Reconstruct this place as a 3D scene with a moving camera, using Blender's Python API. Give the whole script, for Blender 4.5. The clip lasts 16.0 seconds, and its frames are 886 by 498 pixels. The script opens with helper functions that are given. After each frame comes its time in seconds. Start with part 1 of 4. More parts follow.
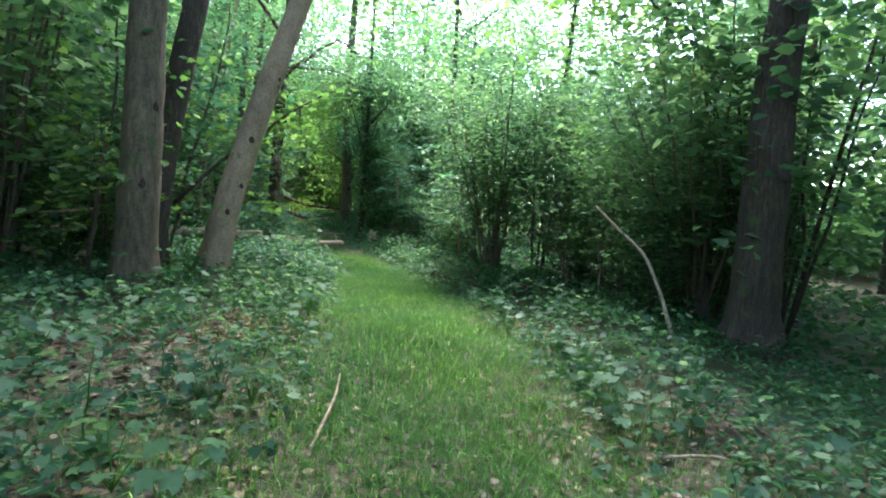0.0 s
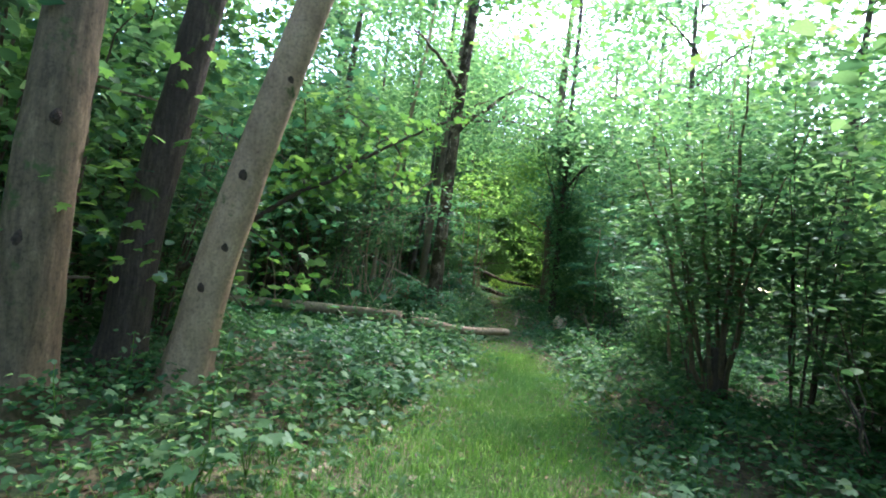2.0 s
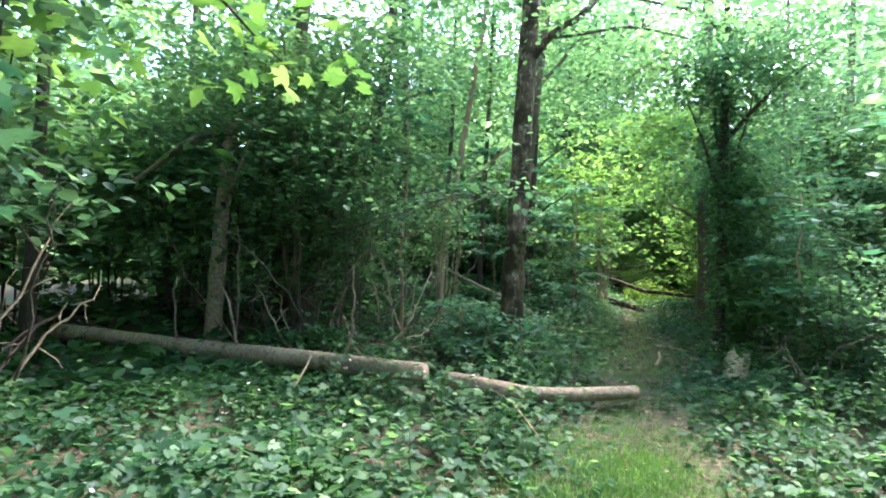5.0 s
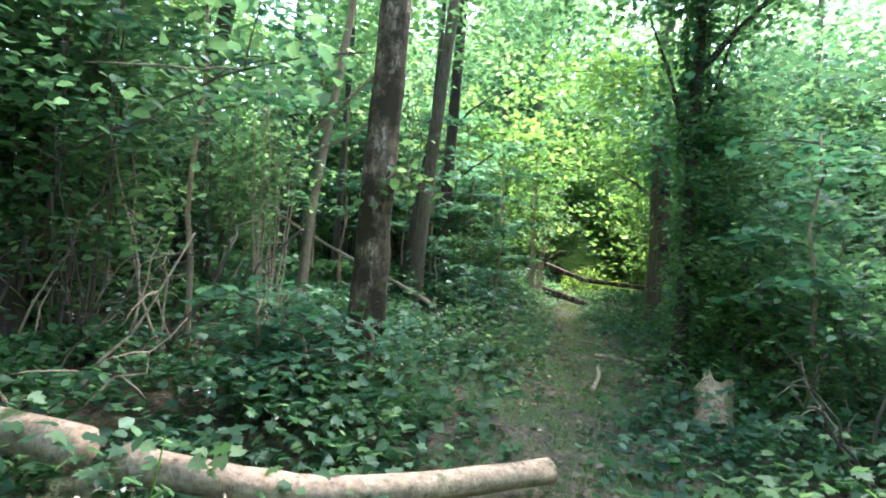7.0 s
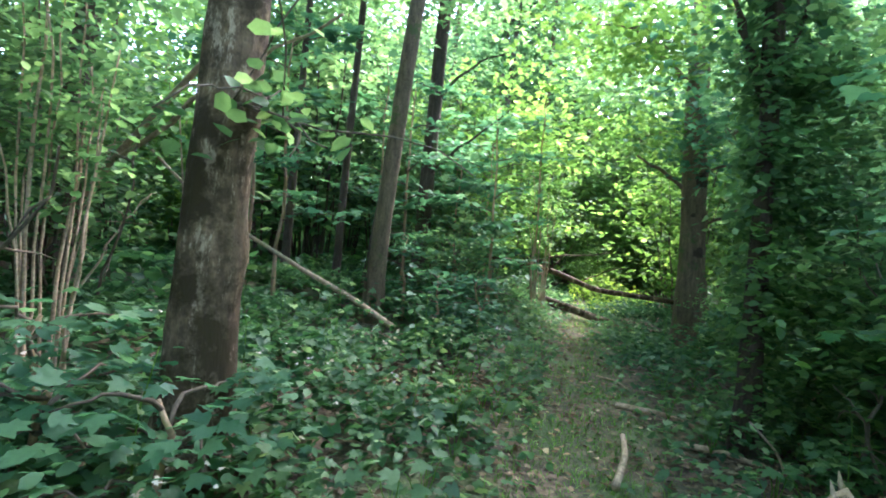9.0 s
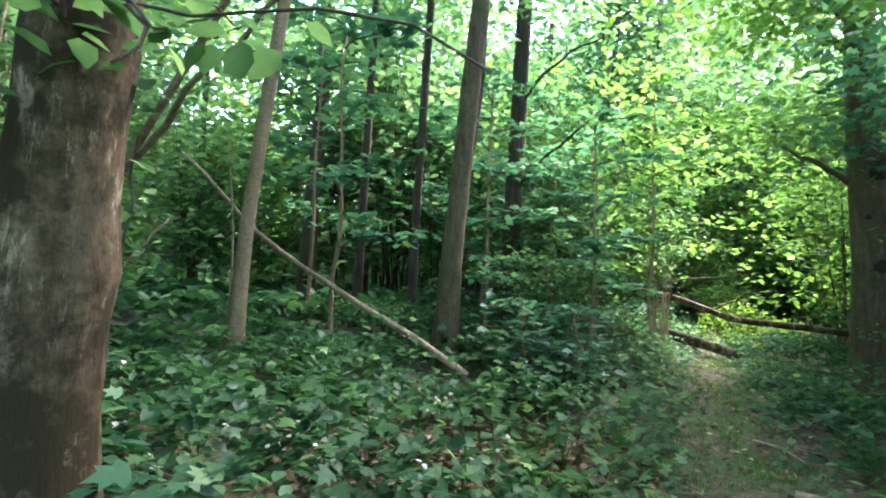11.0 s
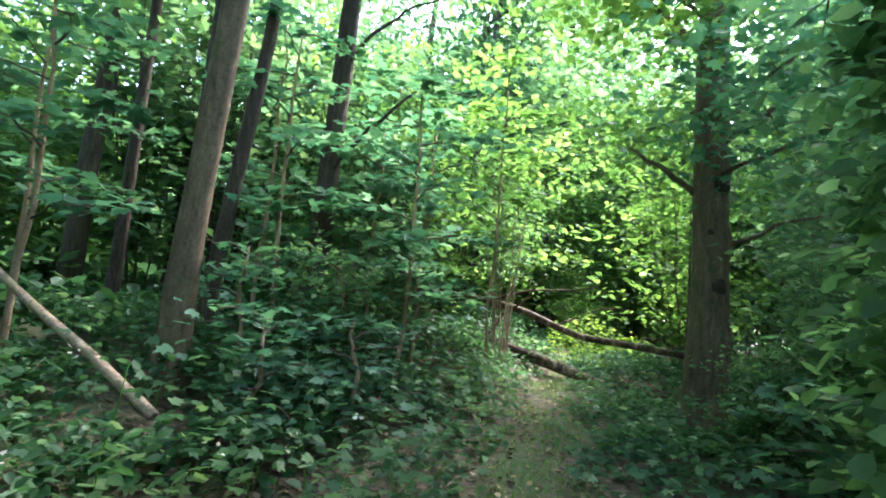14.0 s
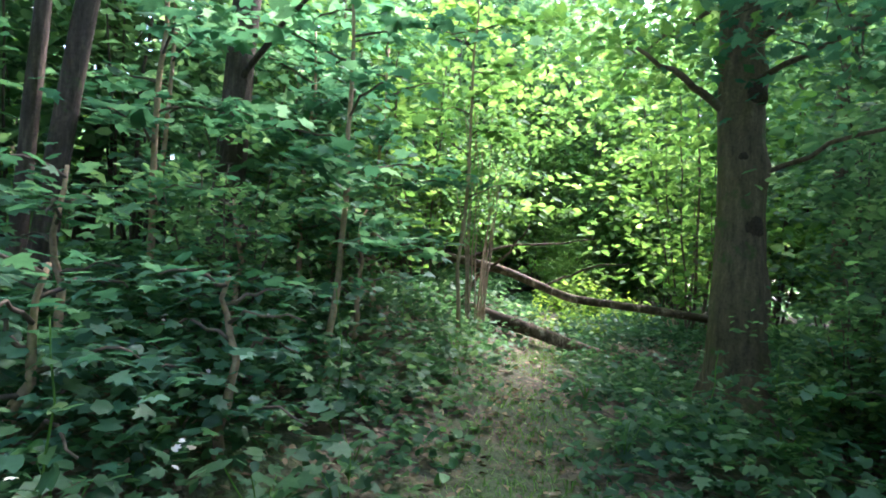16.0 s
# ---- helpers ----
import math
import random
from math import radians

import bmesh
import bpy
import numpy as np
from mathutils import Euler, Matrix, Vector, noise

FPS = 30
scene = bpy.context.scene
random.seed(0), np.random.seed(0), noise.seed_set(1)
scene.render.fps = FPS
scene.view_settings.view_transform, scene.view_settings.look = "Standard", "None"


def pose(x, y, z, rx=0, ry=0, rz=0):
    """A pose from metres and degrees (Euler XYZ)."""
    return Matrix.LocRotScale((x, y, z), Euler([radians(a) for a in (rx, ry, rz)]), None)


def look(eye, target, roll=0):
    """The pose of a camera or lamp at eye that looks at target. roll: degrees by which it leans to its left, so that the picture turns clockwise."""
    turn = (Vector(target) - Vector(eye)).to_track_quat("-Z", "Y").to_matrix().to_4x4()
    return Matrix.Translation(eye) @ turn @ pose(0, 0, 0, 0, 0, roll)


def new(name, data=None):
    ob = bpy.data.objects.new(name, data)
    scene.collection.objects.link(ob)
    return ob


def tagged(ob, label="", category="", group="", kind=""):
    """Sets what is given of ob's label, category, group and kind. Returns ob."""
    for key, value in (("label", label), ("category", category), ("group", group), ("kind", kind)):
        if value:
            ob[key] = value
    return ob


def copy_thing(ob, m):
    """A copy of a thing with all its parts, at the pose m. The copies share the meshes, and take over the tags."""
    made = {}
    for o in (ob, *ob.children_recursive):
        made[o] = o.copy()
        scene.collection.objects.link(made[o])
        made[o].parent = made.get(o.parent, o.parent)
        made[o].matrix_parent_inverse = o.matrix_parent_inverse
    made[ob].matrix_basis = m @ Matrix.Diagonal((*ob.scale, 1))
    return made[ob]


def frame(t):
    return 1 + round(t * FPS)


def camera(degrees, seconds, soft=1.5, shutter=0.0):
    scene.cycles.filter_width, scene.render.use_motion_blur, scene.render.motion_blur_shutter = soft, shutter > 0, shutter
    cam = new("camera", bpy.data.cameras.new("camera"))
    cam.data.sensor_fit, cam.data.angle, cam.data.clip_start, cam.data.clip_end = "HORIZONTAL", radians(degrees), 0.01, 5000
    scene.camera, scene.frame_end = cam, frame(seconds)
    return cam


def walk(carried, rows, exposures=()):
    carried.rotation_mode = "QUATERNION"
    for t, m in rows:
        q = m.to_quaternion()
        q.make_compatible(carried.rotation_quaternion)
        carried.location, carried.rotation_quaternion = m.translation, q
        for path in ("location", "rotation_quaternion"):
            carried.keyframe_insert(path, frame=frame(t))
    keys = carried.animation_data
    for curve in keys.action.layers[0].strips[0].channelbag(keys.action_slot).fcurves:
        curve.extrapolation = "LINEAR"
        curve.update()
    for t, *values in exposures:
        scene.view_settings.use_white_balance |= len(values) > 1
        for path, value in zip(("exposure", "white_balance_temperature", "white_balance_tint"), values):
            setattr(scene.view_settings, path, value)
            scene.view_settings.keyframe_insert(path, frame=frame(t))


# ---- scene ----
PATH = [
    (0, (-1.032, -1.377, 1.273), (-0.674, 0.586, 1.13), 3.6),
    (0.5, (-0.419, -0.661, 1.319), (-0.171, 1.322, 1.228), 5.0),
    (1, (0.098, 0.207, 1.41), (0.092, 2.206, 1.375), 5.2),
    (1.5, (0.353, 1.241, 1.409), (0.064, 3.219, 1.438), 5.2),
    (2, (0.484, 2.222, 1.412), (-0.025, 4.155, 1.478), 5.4),
    (2.5, (0.475, 3.22, 1.389), (-0.176, 5.108, 1.499), 6.4),
    (3, (0.417, 4.089, 1.364), (-0.328, 5.942, 1.463), 6.3),
    (3.2, (0.416, 4.412, 1.387), (-0.362, 6.253, 1.458), 6.3),
    (5.3, (0.009, 7.949, 1.475), (-0.971, 9.69, 1.555), 1.8),
    (5.5, (-0.039, 8.314, 1.455), (-1.017, 10.057, 1.532), 1.8),
    (6, (-0.163, 9.194, 1.437), (-1.107, 10.955, 1.521), 2.1),
    (6.5, (-0.287, 10.059, 1.384), (-1.162, 11.856, 1.446), 3.0),
    (7, (-0.362, 10.798, 1.38), (-1.174, 12.626, 1.417), 3.6),
    (7.5, (-0.465, 11.495, 1.342), (-1.238, 13.339, 1.366), 3.8),
    (8, (-0.613, 12.157, 1.325), (-1.391, 13.999, 1.351), 4.3),
    (8.2, (-0.677, 12.405, 1.341), (-1.468, 14.242, 1.367), 4.6),
    (10.3, (-0.994, 14.121, 1.45), (-2.003, 15.843, 1.576), 3.5),
    (10.5, (-1.028, 14.258, 1.42), (-2.084, 15.95, 1.556), 3.7),
    (11, (-1.209, 14.592, 1.357), (-2.391, 16.198, 1.507), 2.5),
    (11.5, (-1.493, 14.868, 1.455), (-2.792, 16.382, 1.605), 1.0),
    (12, (-1.548, 15.212, 1.47), (-2.853, 16.722, 1.595), 2.2),
    (12.5, (-1.4, 15.631, 1.444), (-2.508, 17.295, 1.503), 2.7),
    (13, (-1.371, 15.797, 1.442), (-2.338, 17.547, 1.498), 0.9),
    (13.5, (-1.213, 15.984, 1.475), (-2.126, 17.755, 1.642), 0.6),
    (14, (-1.038, 16.404, 1.452), (-1.895, 18.202, 1.637), 5.3),
    (14.5, (-1.044, 16.865, 1.404), (-1.897, 18.665, 1.586), 5.5),
    (15, (-1.203, 17.287, 1.384), (-2.094, 19.068, 1.571), 4.1),
    (15.5, (-1.334, 17.636, 1.385), (-2.248, 19.407, 1.555), 3.4),
    (16, (-1.457, 18.01, 1.318), (-2.255, 19.842, 1.4), 3.8),
]
cam = camera(77.3, 16.0, soft=1.9, shutter=0.0)
walk(cam, [(t, look(eye, target, roll)) for t, eye, target, roll in PATH],
     exposures=[(0, 3.3, 5950, 20), (3.2, 3.3, 6050, 18), (5.3, 4.05, 6000, 24), (8.2, 4.35, 5950, 30), (10.3, 4.3, 6150, 23), (13.5, 4.3, 6100, 24), (16, 4.35, 5900, 30)])

# ---- world, sun, exposure ----
SUN_AZ, SUN_EL = radians(-12), radians(52)          # ahead and a little to the right, high
world = bpy.data.worlds.new("world")
scene.world = world
world.use_nodes = True
wn = world.node_tree.nodes
sky = wn.new("ShaderNodeTexSky")
sky.sky_type, sky.sun_disc = "NISHITA", False
sky.sun_elevation, sky.sun_rotation = SUN_EL, -SUN_AZ
sky.air_density, sky.dust_density, sky.ozone_density = 1.0, 1.5, 1.0
wn["Background"].inputs[1].default_value = 0.15
world.node_tree.links.new(sky.outputs[0], wn["Background"].inputs[0])
sun = new("sun", bpy.data.lights.new("sun", "SUN"))
sun.data.energy, sun.data.angle, sun.data.color = 2.3, radians(18), (1.0, 0.95, 0.86)
sun_dir = Vector((-math.sin(SUN_AZ) * math.cos(SUN_EL), math.cos(SUN_AZ) * math.cos(SUN_EL), math.sin(SUN_EL)))
sun.matrix_world = look((sun_dir * 60)[:], (0, 0, 0))

R = np.random.default_rng(7)


# ---- lie of the land ----
def ground_z(x, y):
    """Height of the ground: rises slowly along the walk and towards the bank beside it."""
    x, y = np.asarray(x, float), np.asarray(y, float)
    h = np.interp(y, [-40, -5, 5, 9, 12, 15, 19, 24, 30, 60], [-.3, -.15, -.12, -.2, -.15, -.06, .0, .12, .28, .5])
    h = h - .06 * np.minimum(np.maximum(x, np.interp(y, [8, 11, 13.5, 16], [-7, -4.5, -4.5, -7])), 6)
    s = np.clip((-x - 2.6) / 2.6, 0, 1)
    h = h + .3 * s * s * (3 - 2 * s) * np.clip((y - 13) / 4, 0, 1)
    return h + .035 * np.sin(1.7 * x + .6 * y) * np.cos(1.3 * y - .4 * x) + .02 * np.sin(3.9 * x - 2.3 * y)


def path_x(y):
    """Middle of the trodden path."""
    return np.interp(y, [-8, -1.4, 1, 3, 6, 8, 10.5, 12, 14, 16, 18, 20, 23, 26, 30, 40], [-1.2, -.8, -.5, -.3, -.1, -.12, -.35, -.6, -1.05, -1.35, -1.6, -2.0, -2.75, -3.3, -3.9, -5])


def half_width(y):
    """Half the width of the open path."""
    return np.interp(y, [-4, 2, 6, 10, 13, 23, 26, 28], [.9, 1.05, 1.1, .9, .65, .5, .3, -.6])


def gz(x, y):
    return float(ground_z(x, y))


# ---- materials ----
def material(name):
    m = bpy.data.materials.new(name)
    m.use_nodes = True
    nt = m.node_tree
    nt.nodes.clear()
    return m, nt, nt.nodes.new("ShaderNodeOutputMaterial")


def node(nt, kind, **values):
    n = nt.nodes.new("ShaderNode" + kind)
    for k, v in values.items():
        n.inputs[k.replace("_", " ")].default_value = v
    return n


def ramp(nt, source, stops):
    n = nt.nodes.new("ShaderNodeValToRGB")
    els = n.color_ramp.elements
    while len(els) < len(stops):
        els.new(0.5)
    for e, (p, c) in zip(els, stops):
        e.position, e.color = p, (*c, 1)
    nt.links.new(source, n.inputs[0])
    return n.outputs[0]


def mix(nt, fac, a, b, mode="MIX"):
    n = nt.nodes.new("ShaderNodeMix")
    n.data_type, n.blend_type = "RGBA", mode
    for sock, v in ((n.inputs[0], fac), (n.inputs[6], a), (n.inputs[7], b)):
        if isinstance(v, (int, float)):
            sock.default_value = v
        elif isinstance(v, tuple):
            sock.default_value = (*v, 1)
        else:
            nt.links.new(v, sock)
    return n.outputs[2]


def leaf_material(name, dark, mid, light, rough=.5, through_light=.5, glow=1.7, gloss=.02):
    """Leaf: diffuse, light let through, and a waxy sheen; colours vary from leaf to leaf and from clump to clump."""
    m, nt, out = material(name)
    geo = nt.nodes.new("ShaderNodeNewGeometry")
    col = ramp(nt, geo.outputs["Random Per Island"], [(0, dark), (.55, mid), (.93, light), (.97, tuple(1.3 * v + .05 for v in light))])
    pos = node(nt, "TexNoise", Scale=.55, Detail=2.0)
    nt.links.new(geo.outputs["Position"], pos.inputs["Vector"])
    shade = ramp(nt, pos.outputs["Fac"], [(.35, (.72, .8, .85)), (.65, (1.15, 1.1, .9))])
    col = mix(nt, 1.0, col, shade, "MULTIPLY")
    fine = node(nt, "TexNoise", Scale=60.0, Detail=3.0)
    nt.links.new(geo.outputs["Position"], fine.inputs["Vector"])
    col = mix(nt, .25, col, ramp(nt, fine.outputs["Fac"], [(.3, (.55, .6, .5)), (.7, (1.2, 1.2, 1.1))]), "MULTIPLY")
    d = node(nt, "BsdfDiffuse")
    t = node(nt, "BsdfTranslucent")
    g = node(nt, "BsdfGlossy", Roughness=rough)
    g.inputs["Color"].default_value = (.75, .9, .85, 1)
    nt.links.new(col, d.inputs["Color"])
    nt.links.new(mix(nt, 1.0, col, (glow * 1.0, glow, glow * .8), "MULTIPLY"), t.inputs["Color"])
    a = node(nt, "MixShader", Fac=through_light)
    nt.links.new(d.outputs[0], a.inputs[1]), nt.links.new(t.outputs[0], a.inputs[2])
    b = node(nt, "MixShader", Fac=gloss)
    nt.links.new(a.outputs[0], b.inputs[1]), nt.links.new(g.outputs[0], b.inputs[2])
    nt.links.new(b.outputs[0], out.inputs[0])
    return m


def bark_material(name, stops, scale=(9, 9, 2.2), moss=.0, moss_col=(.05, .075, .02), bump=.6, patches=None, rough=.85):
    """Bark: fibrous grain along the stem, blotches, moss."""
    m, nt, out = material(name)
    tc = nt.nodes.new("ShaderNodeTexCoord")
    mp = node(nt, "Mapping", Scale=scale)
    nt.links.new(tc.outputs["Object"], mp.inputs["Vector"])
    n1 = node(nt, "TexNoise", Scale=2.2, Detail=8.0, Roughness=.65)
    nt.links.new(mp.outputs[0], n1.inputs["Vector"])
    n2 = node(nt, "TexNoise", Scale=1.7, Detail=5.0)
    nt.links.new(tc.outputs["Object"], n2.inputs["Vector"])
    col = ramp(nt, n1.outputs["Fac"], stops)
    col = mix(nt, .6, col, ramp(nt, n2.outputs["Fac"], [(.3, (.55, .55, .55)), (.7, (1.25, 1.22, 1.15))]), "MULTIPLY")
    n4 = node(nt, "TexNoise", Scale=38.0, Detail=6.0, Roughness=.7)
    nt.links.new(tc.outputs["Object"], n4.inputs["Vector"])
    col = mix(nt, .55, col, ramp(nt, n4.outputs["Fac"], [(.35, (.35, .34, .33)), (.5, (1, 1, 1)), (.68, (1.35, 1.3, 1.2))]), "MULTIPLY")
    if patches:
        v = node(nt, "TexNoise", Scale=1.5, Detail=10.0, Roughness=.78)
        nt.links.new(mp.outputs[0], v.inputs["Vector"])
        f = ramp(nt, v.outputs["Fac"], [(.53, (0, 0, 0)), (.58, (1, 1, 1))])
        col = mix(nt, f, col, patches)
    if moss > 0:
        n3 = node(nt, "TexNoise", Scale=3.3, Detail=6.0, Roughness=.7)
        nt.links.new(tc.outputs["Object"], n3.inputs["Vector"])
        f = ramp(nt, n3.outputs["Fac"], [(.62 - moss * .25, (0, 0, 0)), (.70 - moss * .2, (1, 1, 1))])
        col = mix(nt, f, col, moss_col)
    p = node(nt, "BsdfPrincipled", Roughness=rough)
    p.inputs["Specular IOR Level"].default_value = .25
    nt.links.new(col, p.inputs["Base Color"])
    b = node(nt, "Bump", Strength=bump, Distance=.02)
    nt.links.new(n1.outputs["Fac"], b.inputs["Height"])
    nt.links.new(b.outputs[0], p.inputs["Normal"])
    nt.links.new(p.outputs[0], out.inputs[0])
    return m


def ground_material():
    """Forest floor: dark humus and leaf litter, with moss and low green."""
    m, nt, out = material("forest_floor")
    tc = nt.nodes.new("ShaderNodeTexCoord")
    v = node(nt, "TexVoronoi", Scale=22.0)
    nt.links.new(tc.outputs["Object"], v.inputs["Vector"])
    n1 = node(nt, "TexNoise", Scale=1.1, Detail=6.0, Roughness=.6)
    n2 = node(nt, "TexNoise", Scale=45.0, Detail=5.0)
    for n in (n1, n2):
        nt.links.new(tc.outputs["Object"], n.inputs["Vector"])
    sep = nt.nodes.new("ShaderNodeSeparateColor")
    nt.links.new(v.outputs["Color"], sep.inputs[0])
    litter = ramp(nt, sep.outputs[0], [(0, (.03, .022, .012)), (.5, (.07, .05, .028)), (1, (.15, .105, .06))])
    green = ramp(nt, n2.outputs["Fac"], [(.3, (.02, .035, .01)), (.7, (.06, .10, .025))])
    f = ramp(nt, n1.outputs["Fac"], [(.42, (0, 0, 0)), (.62, (1, 1, 1))])
    col = mix(nt, f, litter, green)
    p = node(nt, "BsdfPrincipled", Roughness=.95)
    nt.links.new(col, p.inputs["Base Color"])
    b = node(nt, "Bump", Strength=.8, Distance=.03)
    nt.links.new(n2.outputs["Fac"], b.inputs["Height"])
    nt.links.new(b.outputs[0], p.inputs["Normal"])
    nt.links.new(p.outputs[0], out.inputs[0])
    return m


M_GROUND = ground_material()
M_BRAMBLE = leaf_material("bramble_leaf", (.018, .062, .026), (.038, .106, .041), (.068, .152, .058), gloss=.018)
M_CANOPY = leaf_material("canopy_leaf", (.034, .082, .038), (.056, .12, .052), (.09, .165, .068), through_light=.57, glow=2.4, gloss=.015)
M_HAZEL = leaf_material("hazel_leaf", (.03, .072, .036), (.053, .11, .050), (.088, .155, .068), through_light=.57, glow=2.4, gloss=.025)
M_MAPLE = leaf_material("sycamore_leaf", (.046, .11, .026), (.075, .155, .035), (.115, .20, .048), through_light=.55, glow=2.1, gloss=.012)
M_GRASS = leaf_material("grass_blade", (.04, .11, .022), (.065, .16, .03), (.11, .21, .05), gloss=.01)
# leaf colour raised well above the others: the patch of sunlight is painted in
M_SUN_PAINTED = leaf_material("sun_painted_leaf", (.10, .19, .03), (.16, .26, .04), (.22, .32, .06), glow=1.9, gloss=.01)
M_SEED = leaf_material("seedling_leaf", (.033, .085, .044), (.056, .125, .06), (.10, .175, .078), gloss=.015)
M_SYC = leaf_material("blue_green_sycamore_leaf", (.025, .085, .05), (.045, .125, .07), (.08, .175, .095), glow=2.1, gloss=.025)
M_FLOWER = leaf_material("bramble_petal", (.5, .42, .42), (.62, .55, .54), (.7, .66, .62), through_light=.3, glow=1.0, gloss=.0)
M_LITTER = leaf_material("dead_leaf", (.05, .031, .018), (.115, .074, .044), (.25, .18, .115), through_light=.12, glow=1.1)
M_BARK_GREY = bark_material("grey_brown_bark", [(.25, (.05, .036, .021)), (.55, (.125, .092, .054)), (.8, (.22, .166, .102))], moss=.2)
M_BARK_PALE = bark_material("smooth_pale_bark", [(.25, (.19, .125, .075)), (.55, (.31, .215, .135)), (.8, (.40, .29, .19))], scale=(5, 5, 2), bump=.3, moss=.05)
M_BARK_DARK = bark_material("dark_furrowed_bark", [(.25, (.024, .018, .013)), (.55, (.068, .05, .036)), (.85, (.15, .115, .082))], scale=(14, 14, 2), bump=1.0, moss=.2)
M_BARK_MOSS = bark_material("mossy_flaking_bark", [(.25, (.05, .032, .017)), (.55, (.14, .094, .056)), (.8, (.27, .195, .125))], scale=(7, 7, 2.2), moss=.78, moss_col=(.032, .021, .008), bump=1.0, patches=(.33, .25, .17))
M_DEAD = bark_material("dead_pale_wood", [(.25, (.15, .105, .07)), (.55, (.33, .245, .165)), (.8, (.48, .375, .265))], scale=(9, 9, 9), bump=.6, moss=.15)
M_TWIG = bark_material("twig_bark", [(.3, (.05, .04, .028)), (.7, (.14, .11, .08))], scale=(10, 10, 4), bump=.2)
M_KNOT = bark_material("knot_scar", [(.3, (.02, .014, .01)), (.7, (.07, .045, .03))], scale=(20, 20, 20), bump=.8)
M_SHELL = bark_material("peeled_log", [(.25, (.20, .13, .08)), (.5, (.36, .25, .155)), (.75, (.50, .38, .25))], scale=(9, 9, 9), bump=1.0, patches=(.07, .05, .04))
M_CUT = bark_material("cut_wood_end", [(.25, (.22, .16, .10)), (.55, (.36, .28, .19)), (.8, (.45, .37, .27))], scale=(3, 3, 3), bump=.3)


# ---- mesh helpers ----
def raw_mesh(name, verts, faces, mat, smooth=False):
    """A mesh from arrays; faces all have the same number of corners, or come as a list of such arrays."""
    faces = faces if isinstance(faces, list) else [faces]
    me = bpy.data.meshes.new(name)
    me.vertices.add(len(verts))
    me.vertices.foreach_set("co", np.asarray(verts, np.float32).ravel())
    loops = np.concatenate([f.ravel() for f in faces]).astype(np.int32)
    sizes = np.concatenate([np.full(len(f), f.shape[1]) for f in faces]).astype(np.int32)
    me.loops.add(len(loops)), me.polygons.add(len(sizes))
    me.loops.foreach_set("vertex_index", loops)
    me.polygons.foreach_set("loop_start", np.concatenate([[0], np.cumsum(sizes)[:-1]]).astype(np.int32))
    if smooth:
        me.polygons.foreach_set("use_smooth", np.ones(len(sizes), bool))
    me.update(calc_edges=True)
    me.validate()
    me.materials.append(mat)
    return me


def part(name, me, parent=None, label="", m=None):
    ob = new(name, me)
    if parent is not None:
        ob.parent = parent
    if m is not None:
        ob.matrix_basis = m
    if label:
        ob["label"] = label
    return ob


def thing(name, place, label, category, group="", kind=""):
    ob = new(name)
    ob.location = place
    ob.empty_display_size = .2
    return tagged(ob, label, category, group, kind)


def tube(points, radii, sides=10, rough=.06, seed=0, caps=True):
    """A stem along points: rings of vertices, with lumps in its section. Returns vertices and quads (plus cap fans)."""
    rg = np.random.default_rng(seed)
    P, rad = np.asarray(points, float), np.asarray(radii, float)
    n = len(P)
    T = np.gradient(P, axis=0)
    T /= np.linalg.norm(T, axis=1, keepdims=True)
    ref = np.array([1., 0, 0]) if abs(T[0, 0]) < .8 else np.array([0, 1., 0])
    U = np.cross(T, ref)
    U /= np.linalg.norm(U, axis=1, keepdims=True)
    V = np.cross(T, U)
    a = np.arange(sides) * 2 * np.pi / sides
    lump = 1 + rough * (np.sin(2 * a + rg.uniform(0, 6))[None] * .6 + np.sin(3 * a + rg.uniform(0, 6))[None] * .5 * np.sin(np.arange(n) * .7 + rg.uniform(0, 6))[:, None]) + rough * .5 * rg.standard_normal((n, sides))
    ring = P[:, None] + (rad[:, None] * lump)[..., None] * (np.cos(a)[None, :, None] * U[:, None] + np.sin(a)[None, :, None] * V[:, None])
    verts = ring.reshape(-1, 3)
    i, j = np.meshgrid(np.arange(n - 1), np.arange(sides), indexing="ij")
    k = (j + 1) % sides
    quads = np.stack([i * sides + j, i * sides + k, (i + 1) * sides + k, (i + 1) * sides + j], -1).reshape(-1, 4)
    faces = [quads]
    if caps:
        verts = np.vstack([verts, P[:1], P[-1:]])
        c0, c1, j = n * sides, n * sides + 1, np.arange(sides)
        k = (j + 1) % sides
        faces.append(np.concatenate([np.stack([np.full(sides, c0), k, j], -1), np.stack([np.full(sides, c1), (n - 1) * sides + j, (n - 1) * sides + k], -1)]))
    return verts, faces


def join(pieces):
    """Joins (verts, faces) pieces into one."""
    vs, by, off = [], {}, 0
    for v, fs in pieces:
        for f in fs:
            by.setdefault(f.shape[1], []).append(f + off)
        vs.append(v)
        off += len(v)
    return np.vstack(vs), [np.concatenate(f) for f in by.values()]


def curve_points(a, b, n, sag=0., wob=0., seed=0):
    """n points from a to b, bent and slightly crooked."""
    rg = np.random.default_rng(seed)
    a, b = np.asarray(a, float), np.asarray(b, float)
    s = np.linspace(0, 1, n)[:, None]
    p = a + (b - a) * s
    p[:, 2] += sag * 4 * (s * (1 - s))[:, 0]
    w = np.cumsum(rg.standard_normal((n, 3)), 0) * wob
    return p + w - w[:1] * (1 - s) - w[-1:] * s


